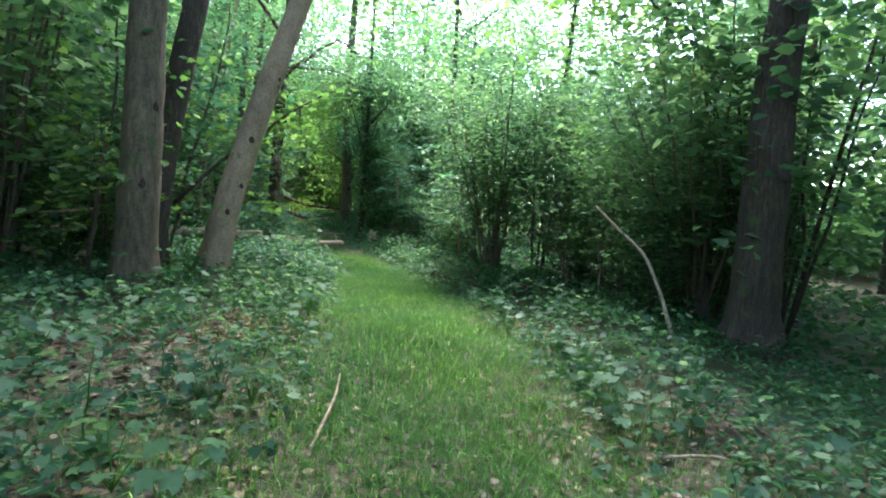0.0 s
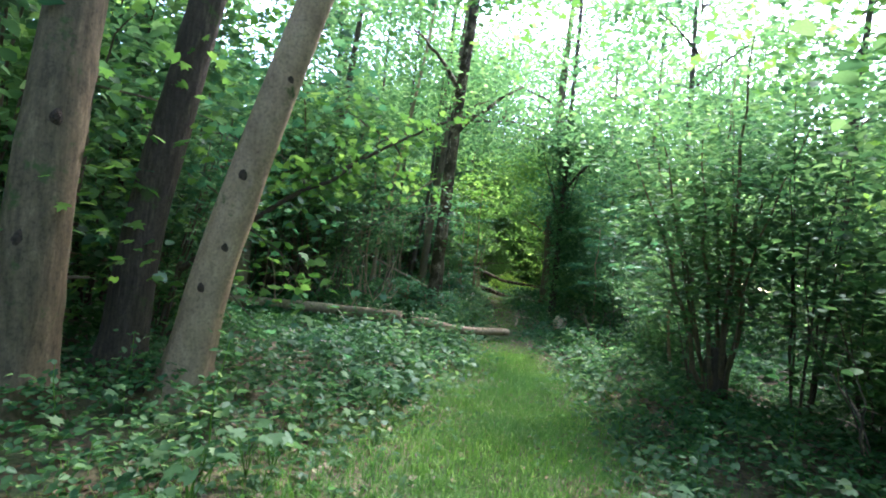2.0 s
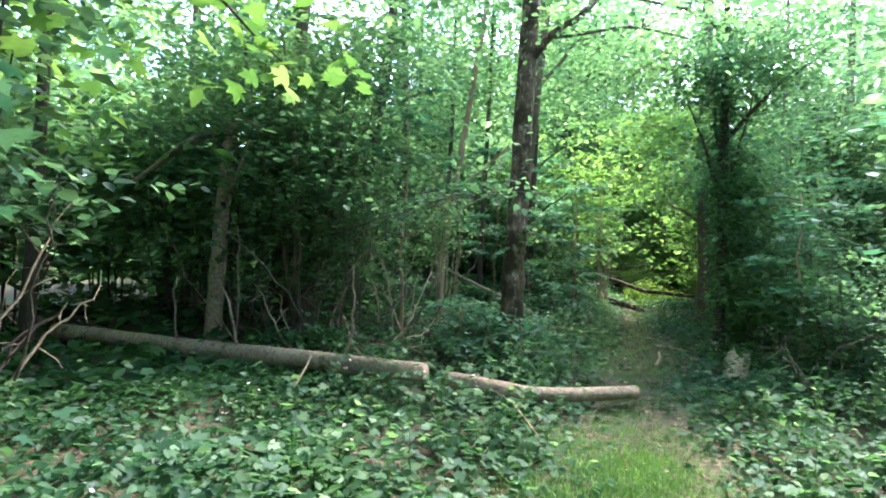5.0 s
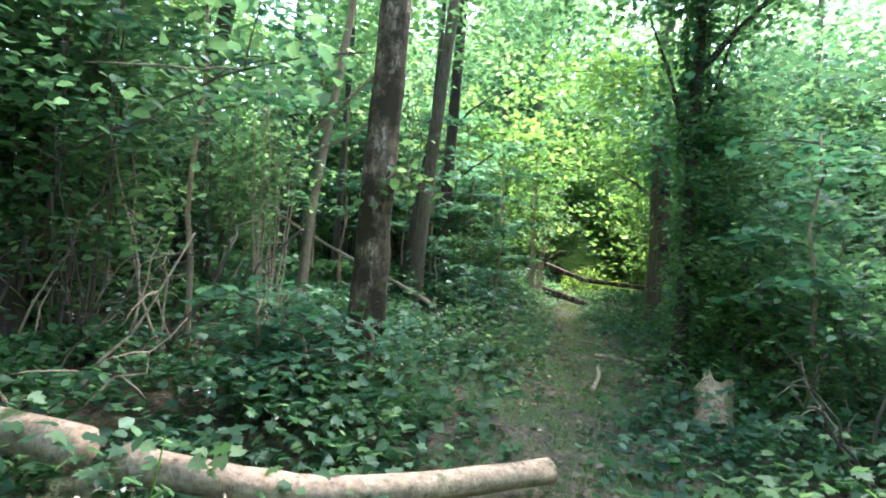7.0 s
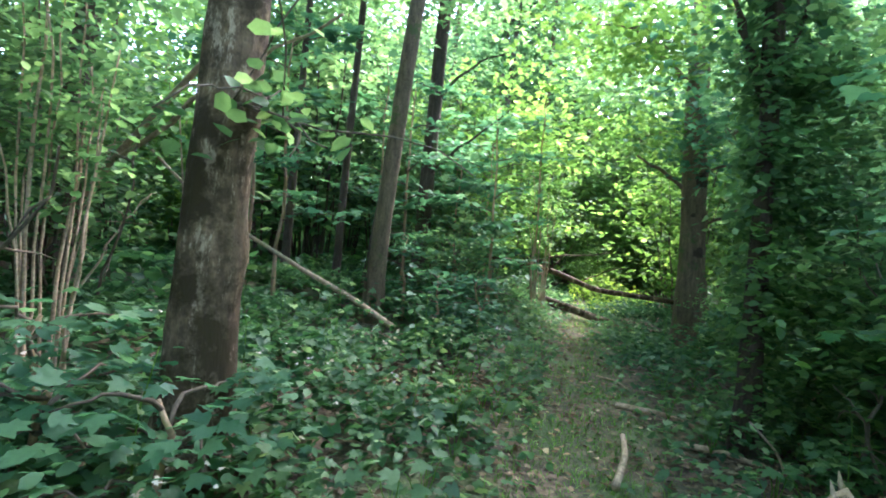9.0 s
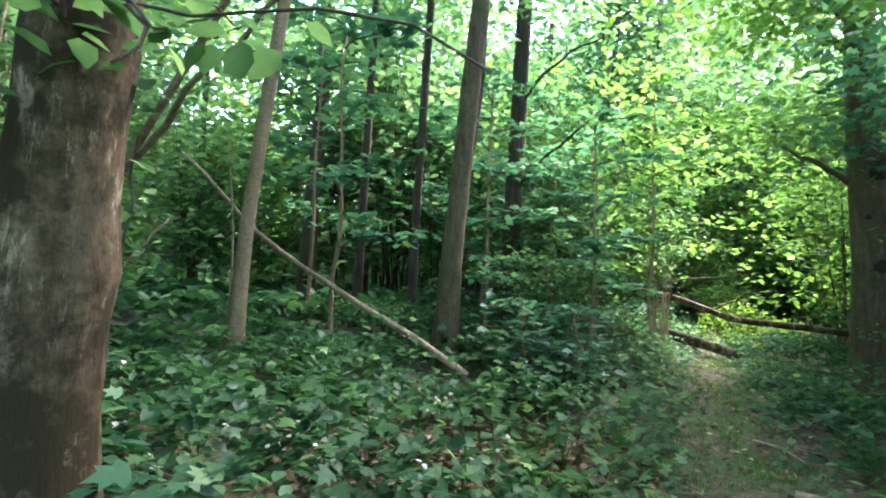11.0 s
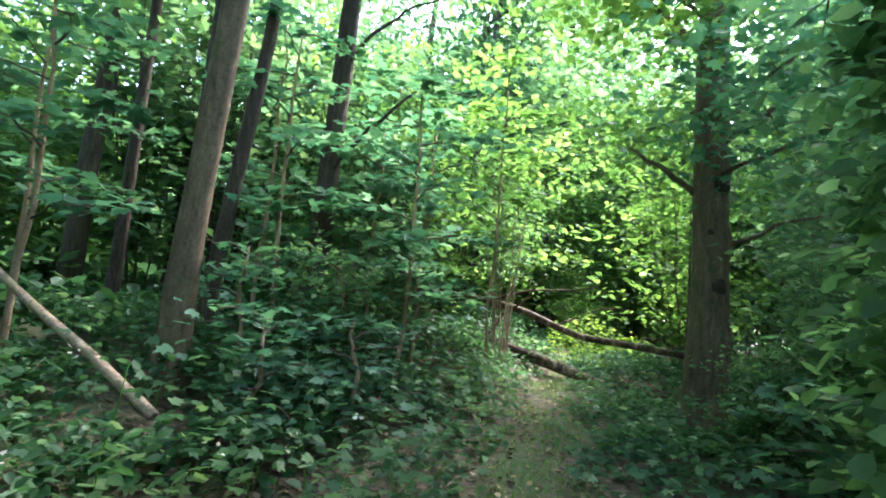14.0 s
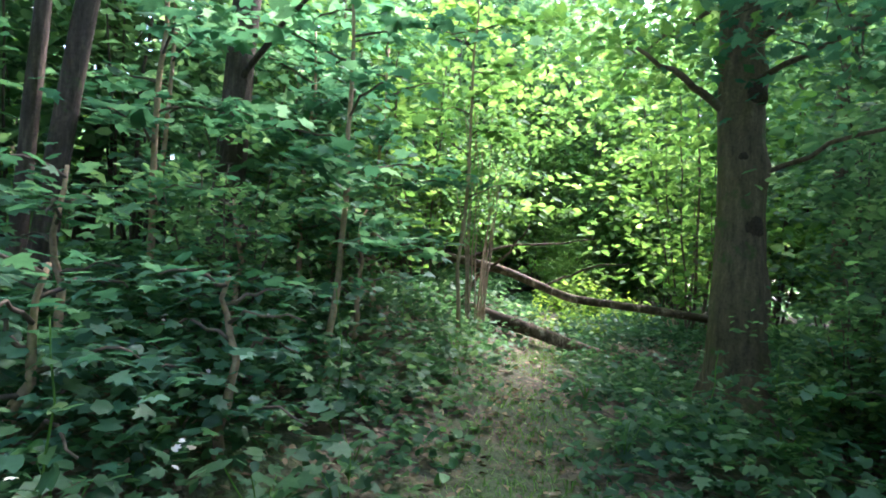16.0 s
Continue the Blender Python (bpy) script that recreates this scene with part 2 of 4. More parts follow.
def leaf_arrays(C, size, rg, tilt=.5, kind="oval", up=None):
    """Leaves at C: folded along the midrib, tilted at random. oval: six corners; lance: four; lobed: a maple-like outline."""
    n = len(C)
    yaw = rg.uniform(0, 2 * np.pi, n)
    N = np.stack([rg.standard_normal(n) * tilt, rg.standard_normal(n) * tilt, np.ones(n)], -1)
    if up is not None:
        N += up
    N /= np.linalg.norm(N, axis=1, keepdims=True)
    D = np.stack([np.cos(yaw), np.sin(yaw), -.25 + 0 * yaw], -1)
    D -= N * (D * N).sum(1, keepdims=True)
    D /= np.linalg.norm(D, axis=1, keepdims=True)
    S = np.cross(N, D)
    size = np.broadcast_to(size, (n,))
    if kind == "lance":
        prof = np.array([(0, 0, 0), (.45, .27, .06), (1, 0, -.06), (.45, -.27, .06)])
        fl = [np.array([(0, 1, 2), (0, 2, 3)])]
    elif kind == "oval":
        prof = np.array([(0, 0, 0), (.28, .34, .07), (.68, .28, .05), (1, 0, -.07), (.68, -.28, .05), (.28, -.34, .07)])
        fl = [np.array([(0, 3, 2, 1), (0, 5, 4, 3)])]
    else:
        prof = np.array([(0, 0, 0), (.05, .30, .04), (.22, .52, .02), (.38, .27, .05), (.70, .44, .0), (.66, .18, .04), (1, 0, -.07),
                         (.66, -.18, .04), (.70, -.44, .0), (.38, -.27, .05), (.22, -.52, .02), (.05, -.30, .04), (.4, 0, 0)])
        k = np.arange(12)
        fl = [np.stack([np.full(12, 12), (k + 1) % 12, k], -1)]
    V = C[:, None] + size[:, None, None] * (prof[None, :, :1] * D[:, None] + prof[None, :, 1:2] * S[:, None] + prof[None, :, 2:] * N[:, None])
    off = (np.arange(n) * len(prof))[:, None, None]
    return V.reshape(-1, 3), [(f[None] + off).reshape(-1, f.shape[1]) for f in fl]


def sprays(centres, per, spread, flat, rg):
    """Leaf places in flat sprays round the given centres."""
    c = np.repeat(centres, per, 0)
    return c + rg.standard_normal(c.shape) * np.array([spread, spread, spread * flat])


def off_path(C, place=(0, 0, 0)):
    """Leaves that do not hang in the way of someone on the path."""
    w = C + np.asarray(place, float)[None]
    h = w[:, 2] - ground_z(w[:, 0], w[:, 1])
    return C[(np.abs(w[:, 0] - path_x(w[:, 1])) > 1.15) | (h > 3.2) | (h < .35) | (w[:, 1] > 21)]


# ---- ground ----
def build_ground():
    near = np.arange(-14, 14.01, .28)
    far = np.array([-400, -250, -150, -90, -60, -42, -30, -22, -17])
    xs = np.concatenate([far, near, -far[::-1]])
    ys = np.concatenate([[-400, -250, -150, -90, -60, -40, -25, -15, -10], np.arange(-7, 42, .28), [48, 60, 80, 120, 180, 280, 400]])
    X, Y = np.meshgrid(xs, ys)
    Z = ground_z(X, Y) + .012 * R.standard_normal(X.shape)
    nx, ny = len(xs), len(ys)
    i, j = np.meshgrid(np.arange(ny - 1), np.arange(nx - 1), indexing="ij")
    q = np.stack([i * nx + j, i * nx + j + 1, (i + 1) * nx + j + 1, (i + 1) * nx + j], -1).reshape(-1, 4)
    me = raw_mesh("ground", np.stack([X, Y, Z], -1).reshape(-1, 3), q, M_GROUND, True)
    tagged(new("ground", me), "forest floor of dark soil, leaf litter and moss", "ground", kind="structure")


build_ground()


# ---- trees ----
def trunk_mesh(points, radii, mat, sides=22, rough=.05, seed=0, flare=.5, bumps=()):
    """A trunk with spreading roots at its foot, and knots. points from the foot up, relative to the foot."""
    P, rad = np.asarray(points, float), np.asarray(radii, float)
    s = np.concatenate([[0], np.cumsum(np.linalg.norm(np.diff(P, axis=0), axis=1))])
    t = np.concatenate([np.linspace(0, .8, 7), np.arange(1.0, s[-1], .22)])
    Q = np.stack([np.interp(t, s, P[:, k]) for k in range(3)], -1)
    for _ in range(3):
        Q[1:-1] = .25 * Q[:-2] + .5 * Q[1:-1] + .25 * Q[2:]
    rr = np.interp(t, s, rad) * (1 + flare * np.exp(-t / .22))
    Q[0, 2] -= .12
    v, f = tube(Q, rr, sides, rough, seed)
    rg = np.random.default_rng(seed)
    # root ridges and shallow vertical folds
    n = len(Q)
    ang = np.arange(sides) * 2 * np.pi / sides
    body = v[:n * sides].reshape(n, sides, 3)
    fold = .10 * np.exp(-t / .35)[:, None] * np.sin(5 * ang + rg.uniform(0, 6))[None] * rr[:, None] * 2
    out = body - Q[:, None]
    out /= np.linalg.norm(out, axis=-1, keepdims=True)
    body += out * fold[..., None]
    for h, a, size in bumps:
        d = np.exp(-((t[:, None] - h) / size) ** 2 - (((ang[None] - a + np.pi) % (2 * np.pi) - np.pi) * rr[:, None] / size) ** 2)
        body += out * (d * size * .35)[..., None]
    v[:n * sides] = body.reshape(-1, 3)
    return raw_mesh("trunk", v, f, mat, True)


def limb_mesh(a, b, r, mat, seed=0, sag=.1, wob=.03, sides=8):
    n = 10
    v, f = tube(curve_points(a, b, n, sag, wob, seed), np.linspace(r, r * .35, n), sides, .08, seed)
    return raw_mesh("limb", v, f, mat, True)


def crown_mesh(blobs, count, size, mat, seed, kind="oval", per=16, spread=.42, flat=.35, tilt=.45, place=(0, 0, 0)):
    """A crown of sprays of leaves round the given (x, y, z, radius, height) clumps, thinned by noise so that gaps stay open."""
    rg = np.random.default_rng(seed)
    B = np.asarray(blobs, float)
    w = B[:, 3] ** 2 * B[:, 4]
    pick = rg.choice(len(B), count // per, p=w / w.sum())
    u = rg.standard_normal((len(pick), 3))
    u /= np.linalg.norm(u, axis=1, keepdims=True)
    u *= rg.uniform(.25, 1, len(pick))[:, None] ** .5
    c = B[pick, :3] + u * np.stack([B[pick, 3], B[pick, 3], B[pick, 4]], -1)
    C = off_path(sprays(c, per, spread, flat, rg), place)
    v, f = leaf_arrays(C, rg.uniform(.7, 1.25, len(C)) * size, rg, tilt, kind)
    return raw_mesh("crown", v, f, mat)


def tree(place, rel, radii, mat, label, limbs=(), blobs=(), leaves=0, size=.13, leaf=None, seed=0, sides=22, flare=.5, bumps=(), category="tree", group="", kind="lance", spread=.42, rough=.05):
    """A tree as one thing: trunk, limbs (each from a height on the trunk to a point), crown."""
    x, y = place
    base = thing("tree", (x, y, gz(x, y)), label, category, group)
    trunk = part("trunk", trunk_mesh(rel, radii, mat, sides, rough, seed, flare, bumps), base)
    P = np.asarray(rel, float)
    s = P[:, 2]
    for i, (h, to, r) in enumerate(limbs):
        a = [np.interp(h, s, P[:, k]) for k in range(3)]
        part("limb", limb_mesh(a, to, r, mat, seed * 31 + i), trunk)
    if leaves:
        part("crown", crown_mesh(blobs, leaves, size * (1.25 if kind == "lance" else 1), leaf or M_CANOPY, seed + 5, kind, spread=spread, place=base.location), base)
    return base


def bush_proto(seed, height, canes, leaves, size, mat, cane_mat, spreadr=.9, low=.25, kind="oval", spray=.2, name="shrub", label="", category="shrub", group=""):
    """A many-stemmed shrub: canes from one stool, and a crown of leaf sprays along them."""
    rg = np.random.default_rng(seed)
    base = thing(name, (0, 0, 0), label, category, group)
    tips = []
    for i in range(canes):
        a = rg.uniform(0, 2 * np.pi)
        h = height * rg.uniform(.65, 1.05)
        out = spreadr * rg.uniform(.3, 1.1)
        p0 = np.array([.14 * np.cos(a), .14 * np.sin(a), -.06])
        p1 = np.array([out * np.cos(a), out * np.sin(a), h])
        pts = curve_points(p0, p1, 9, rg.uniform(-.05, .25), .03, seed * 50 + i)
        v, f = tube(pts, np.linspace(rg.uniform(.013, .028), .006, 9), 6, .05, seed + i)
        part("stem", raw_mesh("stem", v, f, cane_mat, True), base)
        tips.append(pts)
    T = np.concatenate(tips)
    T = T[T[:, 2] > height * low]
    c = T[rg.integers(0, len(T), leaves // 12)] + rg.standard_normal((leaves // 12, 3)) * np.array([.45, .45, .3]) * spreadr
    C = sprays(c, 12, spray, .4, rg)
    C[:, 2] = np.maximum(C[:, 2], .15)
    v, f = leaf_arrays(C, rg.uniform(.7, 1.3, len(C)) * size, rg, .5, kind)
    part("foliage", raw_mesh("foliage", v, f, mat), base)
    return base


# ---- trees beside the path, each with its own build ----
def high_crown(cx, cy, z0, z1, r, n, seed):
    """Clumps of a crown between two heights, round an axis."""
    rg = np.random.default_rng(seed)
    out = []
    for _ in range(n):
        a, q, h = rg.uniform(0, 6.28), r * rg.uniform(.1, 1) ** .6, rg.uniform(z0, z1)
        out.append((cx + q * math.cos(a), cy + q * math.sin(a), h, rg.uniform(.7, 1.3), rg.uniform(.4, .8)))
    return out


tree_a = tree((-3.3, 5.25), [(0, 0, 0), (.05, 0, 1.5), (.06, .1, 3.4), (.3, .3, 7), (.5, .4, 12)], [.235, .21, .19, .15, .06], M_BARK_GREY,
     "tall grey-brown tree trunk with scarred bark beside the grassy path", limbs=[(5.0, (1.6, 1.2, 6.4), .06), (6.0, (-1.4, .6, 7.8), .06)],
     blobs=high_crown(.3, .3, 6.5, 12, 2.8, 26, 1), leaves=4500, size=.15, seed=11, bumps=[(1.1, 1.5, .1), (2.4, 5., .09)])
tree((-3.5, 6.35), [(0, 0, 0), (.1, 0, 1.4), (.45, .1, 3.6), (1.2, .3, 8), (1.6, .5, 12)], [.2, .17, .15, .11, .05], M_BARK_DARK,
     "dark tree trunk curving upwards behind the path's edge", limbs=[(5, (2.0, .3, 6.3), .05)],
     blobs=high_crown(1.2, .2, 6.5, 12, 2.6, 24, 2), leaves=4500, size=.15, seed=12)
tree_b = tree((-2.72, 6.2), [(0, 0, 0), (.17, 0, 1.0), (.5, 0, 2.2), (1.05, 0, 3.9), (2.3, .1, 7.5), (3.2, .2, 11)], [.195, .17, .15, .128, .095, .04], M_BARK_PALE,
     "leaning tree with smooth pale bark and dark knots", limbs=[(6.5, (3.6, .8, 8.0), .05)],
     blobs=high_crown(2.4, .1, 7.0, 11.5, 2.4, 20, 3), leaves=3500, size=.15, seed=13, rough=.03,
     bumps=[(1.15, 4.6, .07), (1.7, 4.9, .06), (2.3, 4.4, .06), (2.9, 4.7, .06)])
tree((4.26, 4.95), [(0, 0, 0), (.02, 0, 1.4), (.06, .05, 3.4), (.3, .1, 7), (.4, .2, 11)], [.31, .275, .25, .19, .07], M_BARK_DARK,
     "thick dark tree trunk with a flared foot among brambles", limbs=[(5.5, (1.6, .8, 7), .06), (6.4, (-1.0, 1.4, 8), .05)],
     blobs=high_crown(-.2, 1.0, 5.8, 11, 3.0, 28, 4), leaves=7500, size=.15, seed=14, flare=.7, bumps=[(.35, 4.2, .12), (2.2, 4.4, .1)])
tree_d = tree((-.42, 18.55), [(0, 0, 0), (.03, 0, 2), (.05, 0, 5), (.1, 0, 9), (0, 0, 14)], [.10, .075, .065, .05, .02], M_BARK_DARK,
     "ivy-clad dark tree standing in thick undergrowth", limbs=[(2.6, (-.42, .2, 4.3), .03), (2.8, (-.75, .1, 5.2), .028), (2.5, (-.2, .3, 5.4), .03), (2.7, (.5, .1, 4.9), .026), (4.0, (1.4, .4, 5.4), .05), (6, (-1.6, .5, 7.2), .05)],
     blobs=[(.2, .15, z, .5, .5) for z in (.5, 1.1, 1.7, 2.3, 2.9, 3.4)] * 6 + [(.9, .1, z, .6, .5) for z in (.6, 1.4, 2.2, 3.1)] * 3 + high_crown(.6, .3, 3.8, 6.5, 1.1, 8, 5), leaves=15000, size=.085, seed=15, spread=.2, kind="oval")
tree((-3.04, 15.2), [(0, 0, 0), (.0, 0, 1.2), (.04, .02, 2.4), (.12, .05, 5), (.4, .1, 9), (.5, .2, 13)], [.18, .148, .14, .13, .10, .05], M_BARK_MOSS,
     "thick tree trunk with flaking bark and brown moss", limbs=[(4.5, (1.6, .8, 6), .07), (5.6, (-1.4, .6, 7.4), .07)],
     blobs=high_crown(.5, -1.4, 6.0, 12, 3.2, 30, 6), leaves=8500, size=.15, seed=16, sides=30, rough=.07, bumps=[(1.9, 4.4, .14), (1.2, 5.2, .1), (.6, 4.0, .1)])
tree((-4.68, 19.4), [(0, 0, 0), (.07, 0, 1.4), (.26, 0, 3.5), (.6, 0, 7), (.9, 0, 13)], [.135, .108, .1, .085, .04], M_BARK_GREY,
     "straight grey-brown tree trunk rising from a bramble mound", limbs=[(5.2, (1.6, .4, 6.4), .05)],
     blobs=high_crown(.5, 0, 6, 13, 2.8, 22, 7), leaves=2400, size=.15, seed=17)
tree((-5.28, 21.8), [(0, 0, 0), (.03, 0, 2), (.13, 0, 5.5), (.2, 0, 9), (.3, 0, 13)], [.15, .125, .11, .09, .03], M_BARK_DARK,
     "slender dark tree trunk in the undergrowth", limbs=[(2.2, (1.5, -.3, 3.2), .03), (3.6, (1.3, .2, 4.4), .03)],
     blobs=high_crown(.2, 0, 4.5, 12, 2.2, 20, 8), leaves=2000, size=.14, seed=18)
tree((-5.6, 17.5), [(0, 0, 0), (.07, 0, 1.2), (.42, 0, 3.3), (1.0, 0, 7), (1.3, 0, 10)], [.075, .062, .056, .045, .02], M_BARK_PALE,
     "slim pale tree leaning over the brambles", blobs=high_crown(1.1, 0, 5, 10, 2.0, 16, 9), leaves=1300, size=.14, seed=19, rough=.03)
tree((-7.2, 20.6), [(0, 0, 0), (.02, 0, 2), (.07, 0, 5), (.1, 0, 11)], [.075, .065, .055, .02], M_BARK_DARK,
     "slim dark tree trunk in the shade", blobs=high_crown(.1, 0, 5, 11, 2.2, 16, 10), leaves=1300, size=.14, seed=20)
tree((-6.15, 20.6), [(0, 0, 0), (.03, 0, 2), (.12, 0, 5), (.2, 0, 11)], [.068, .06, .05, .02], M_BARK_DARK,
     "slim dark tree trunk in the shade", blobs=high_crown(.2, 0, 5, 11, 2.2, 16, 11), leaves=1300, size=.14, seed=21)
tree((-5.4, 20.3), [(0, 0, 0), (.2, 0, 1.6), (.45, 0, 3.2), (.6, 0, 8)], [.08, .07, .06, .02], M_BARK_DARK,
     "young leaning tree stem in the shade", blobs=high_crown(.6, 0, 4.5, 8, 1.6, 12, 12), leaves=1600, size=.13, seed=22)
tree((-7.6, 17.0), [(0, 0, 0), (.3, 0, 2.4), (.8, 0, 5), (1.2, 0, 10)], [.15, .13, .11, .04], M_BARK_DARK,
     "dark tree trunk behind slim leaning stems", blobs=high_crown(1, 0, 5, 10, 2.2, 14, 13), leaves=1300, size=.14, seed=23)
tree_r = tree((-.96, 23.95), [(0, 0, 0), (-.02, 0, 1.8), (-.1, 0, 4.2), (-.1, 0, 8), (.1, .2, 14)], [.29, .215, .2, .16, .05], M_BARK_GREY,
     "stout grey-brown tree with burrs beside the earth path", limbs=[(2.7, (-1.0, -.5, 3.4), .05), (3.4, (1.8, -.4, 4.4), .06), (4.6, (-1.6, -.6, 5.8), .06), (2.2, (1.6, -.6, 2.6), .03)],
     blobs=[(-.2, -.2, 3.4, .6, .4), (1.2, -.4, 4.2, .9, .5), (-1.2, -.5, 5.6, .9, .5), (1.3, -.6, 2.7, .7, .4)] + [(.8, -.6, 5.2, .9, .6), (1.5, -.2, 4.8, .9, .6)] * 2 + high_crown(0, .2, 5, 13, 2.8, 24, 14), leaves=7400, size=.13, seed=24,
     bumps=[(1.1, 4.9, .16), (2.3, 4.6, .15), (3.2, 4.5, .13), (2.9, 5.4, .12)])

def ivy(owner, top, reach, leaves, seed):
    """Ivy leaves wrapped round a trunk, facing outwards."""
    rg = np.random.default_rng(seed)
    a, h = rg.uniform(0, 6.28, leaves), rg.uniform(.1, 1, leaves) ** .8 * top
    d = .13 + reach * rg.random(leaves) ** 2 * (.6 + .4 * np.sin(h * 2.1 + a))
    out = np.stack([np.cos(a), np.sin(a), 0 * a], -1)
    C = out * d[:, None] + np.stack([.02 + 0 * h, 0 * h, h], -1)
    v, f = leaf_arrays(C, rg.uniform(.07, .12, leaves), rg, .4, "oval", up=out * 1.3)
    part("ivy", raw_mesh("ivy", v, f, M_CANOPY), owner, "ivy leaves climbing the trunk")


ivy(tree_d, 6.0, .4, 1100, 801)


def knot(owner, p, facing, size, tall=1.5):
    """A dark branch scar: a shallow raised oval on the bark."""
    rings, seg = 5, 12
    d = np.array([facing[0], facing[1], 0.]) / math.hypot(*facing[:2])
    side, up = np.array([-d[1], d[0], 0]), np.array([0, 0, 1.])
    vs = [np.asarray(p) + d * size * .30]
    for k in range(1, rings):
        q = k / (rings - 1)
        for j in range(seg):
            a = j * 2 * math.pi / seg
            w = 1 + .12 * math.sin(3 * a + k)
            vs.append(np.asarray(p) + side * size * q * w * math.cos(a) + up * size * tall * q * w * math.sin(a) + d * size * (.30 * (1 - q * q) - .1 * q))
    f3 = np.array([(0, 1 + j, 1 + (j + 1) % seg) for j in range(seg)])
    f4 = np.array([(1 + (k - 1) * seg + j, 1 + k * seg + j, 1 + k * seg + (j + 1) % seg, 1 + (k - 1) * seg + (j + 1) % seg) for k in range(1, rings - 1) for j in range(seg)])
    part("knot", raw_mesh("knot", np.array(vs), [f3, f4], M_KNOT, True), owner.children[0], "dark branch scar")


for h, ax, rad, turn, size in ((1.02, .18, .17, -.35, .03), (1.36, .28, .163, .05, .028), (1.95, .43, .155, -.25, .034), (2.75, .68, .144, .3, .028)):
    a = math.atan2(-.78, .63) + turn
    knot(tree_b, (ax + rad * math.cos(a), rad * math.sin(a), h), (math.cos(a), math.sin(a)), size)
for h, rad, turn, size in ((1.75, .215, .15, .10), (3.0, .2, .1, .11), (2.4, .21, -.5, .055)):
    a = math.atan2(-.9, .45) + turn
    knot(tree_r, (-.03 + rad * math.cos(a), rad * math.sin(a), h), (math.cos(a), math.sin(a)), size, 1.1)
for h, rad, turn, size in ((1.25, .21, -.2, .05), (2.1, .20, .4, .04)):
    a = math.atan2(-.78, .6) + turn
    knot(tree_a, (.05 + rad * math.cos(a), rad * math.sin(a), h), (math.cos(a), math.sin(a)), size)

# ---- shrubs ----
G = "shrubs along the path"
PROTOS = dict(
    h=bush_proto(41, 3.6, 11, 2500, .112, M_HAZEL, M_TWIG, label="leafy hazel shrub with thin upright stems", group=G),
    e=bush_proto(42, 2.6, 8, 2200, .112, M_CANOPY, M_TWIG, spreadr=.8, low=.12, label="dense green shrub on the forest floor", group=G),
    t=bush_proto(43, 5.2, 10, 2900, .13, M_HAZEL, M_BARK_DARK, spreadr=1.2, low=.25, label="tall multi-stemmed shrub with arching leafy stems", group=G),
    s=bush_proto(44, 4.2, 11, 1200, .10, M_CANOPY, M_DEAD, spreadr=.6, low=.5, label="cluster of pale thin stems with few leaves", group=G),
    b=bush_proto(45, 4.6, 9, 2800, .13, M_MAPLE, M_TWIG, spreadr=1.2, low=.2, label="sunlit yellow-green sapling beside the path", group=G),
    H=bush_proto(46, 3.8, 7, 1300, .24, M_HAZEL, M_TWIG, kind="lance", spray=.3, label="leafy shrub deeper in the wood", group="shrubs in the wood"),
    T=bush_proto(47, 5.4, 7, 1800, .27, M_CANOPY, M_BARK_DARK, spreadr=1.3, low=.15, kind="lance", spray=.36, label="tall shrub deeper in the wood", group="shrubs in the wood"),
    B=bush_proto(48, 5.0, 7, 1800, .26, M_MAPLE, M_TWIG, spreadr=1.3, low=.12, kind="lance", spray=.36, label="bright yellow-green shrub deeper in the wood", group="shrubs in the wood"))
used = set()


def plant(kind, x, y, scale=1., turn=0.):
    m = pose(x, y, gz(x, y), 0, 0, turn) @ Matrix.Diagonal((scale, scale, scale, 1))
    ob = PROTOS[kind]
    if kind not in used:
        used.add(kind)
        ob.matrix_basis = m
        return ob
    made = copy_thing(ob, pose(x, y, gz(x, y), 0, 0, turn))
    made.scale = (scale, scale, scale)
    return made


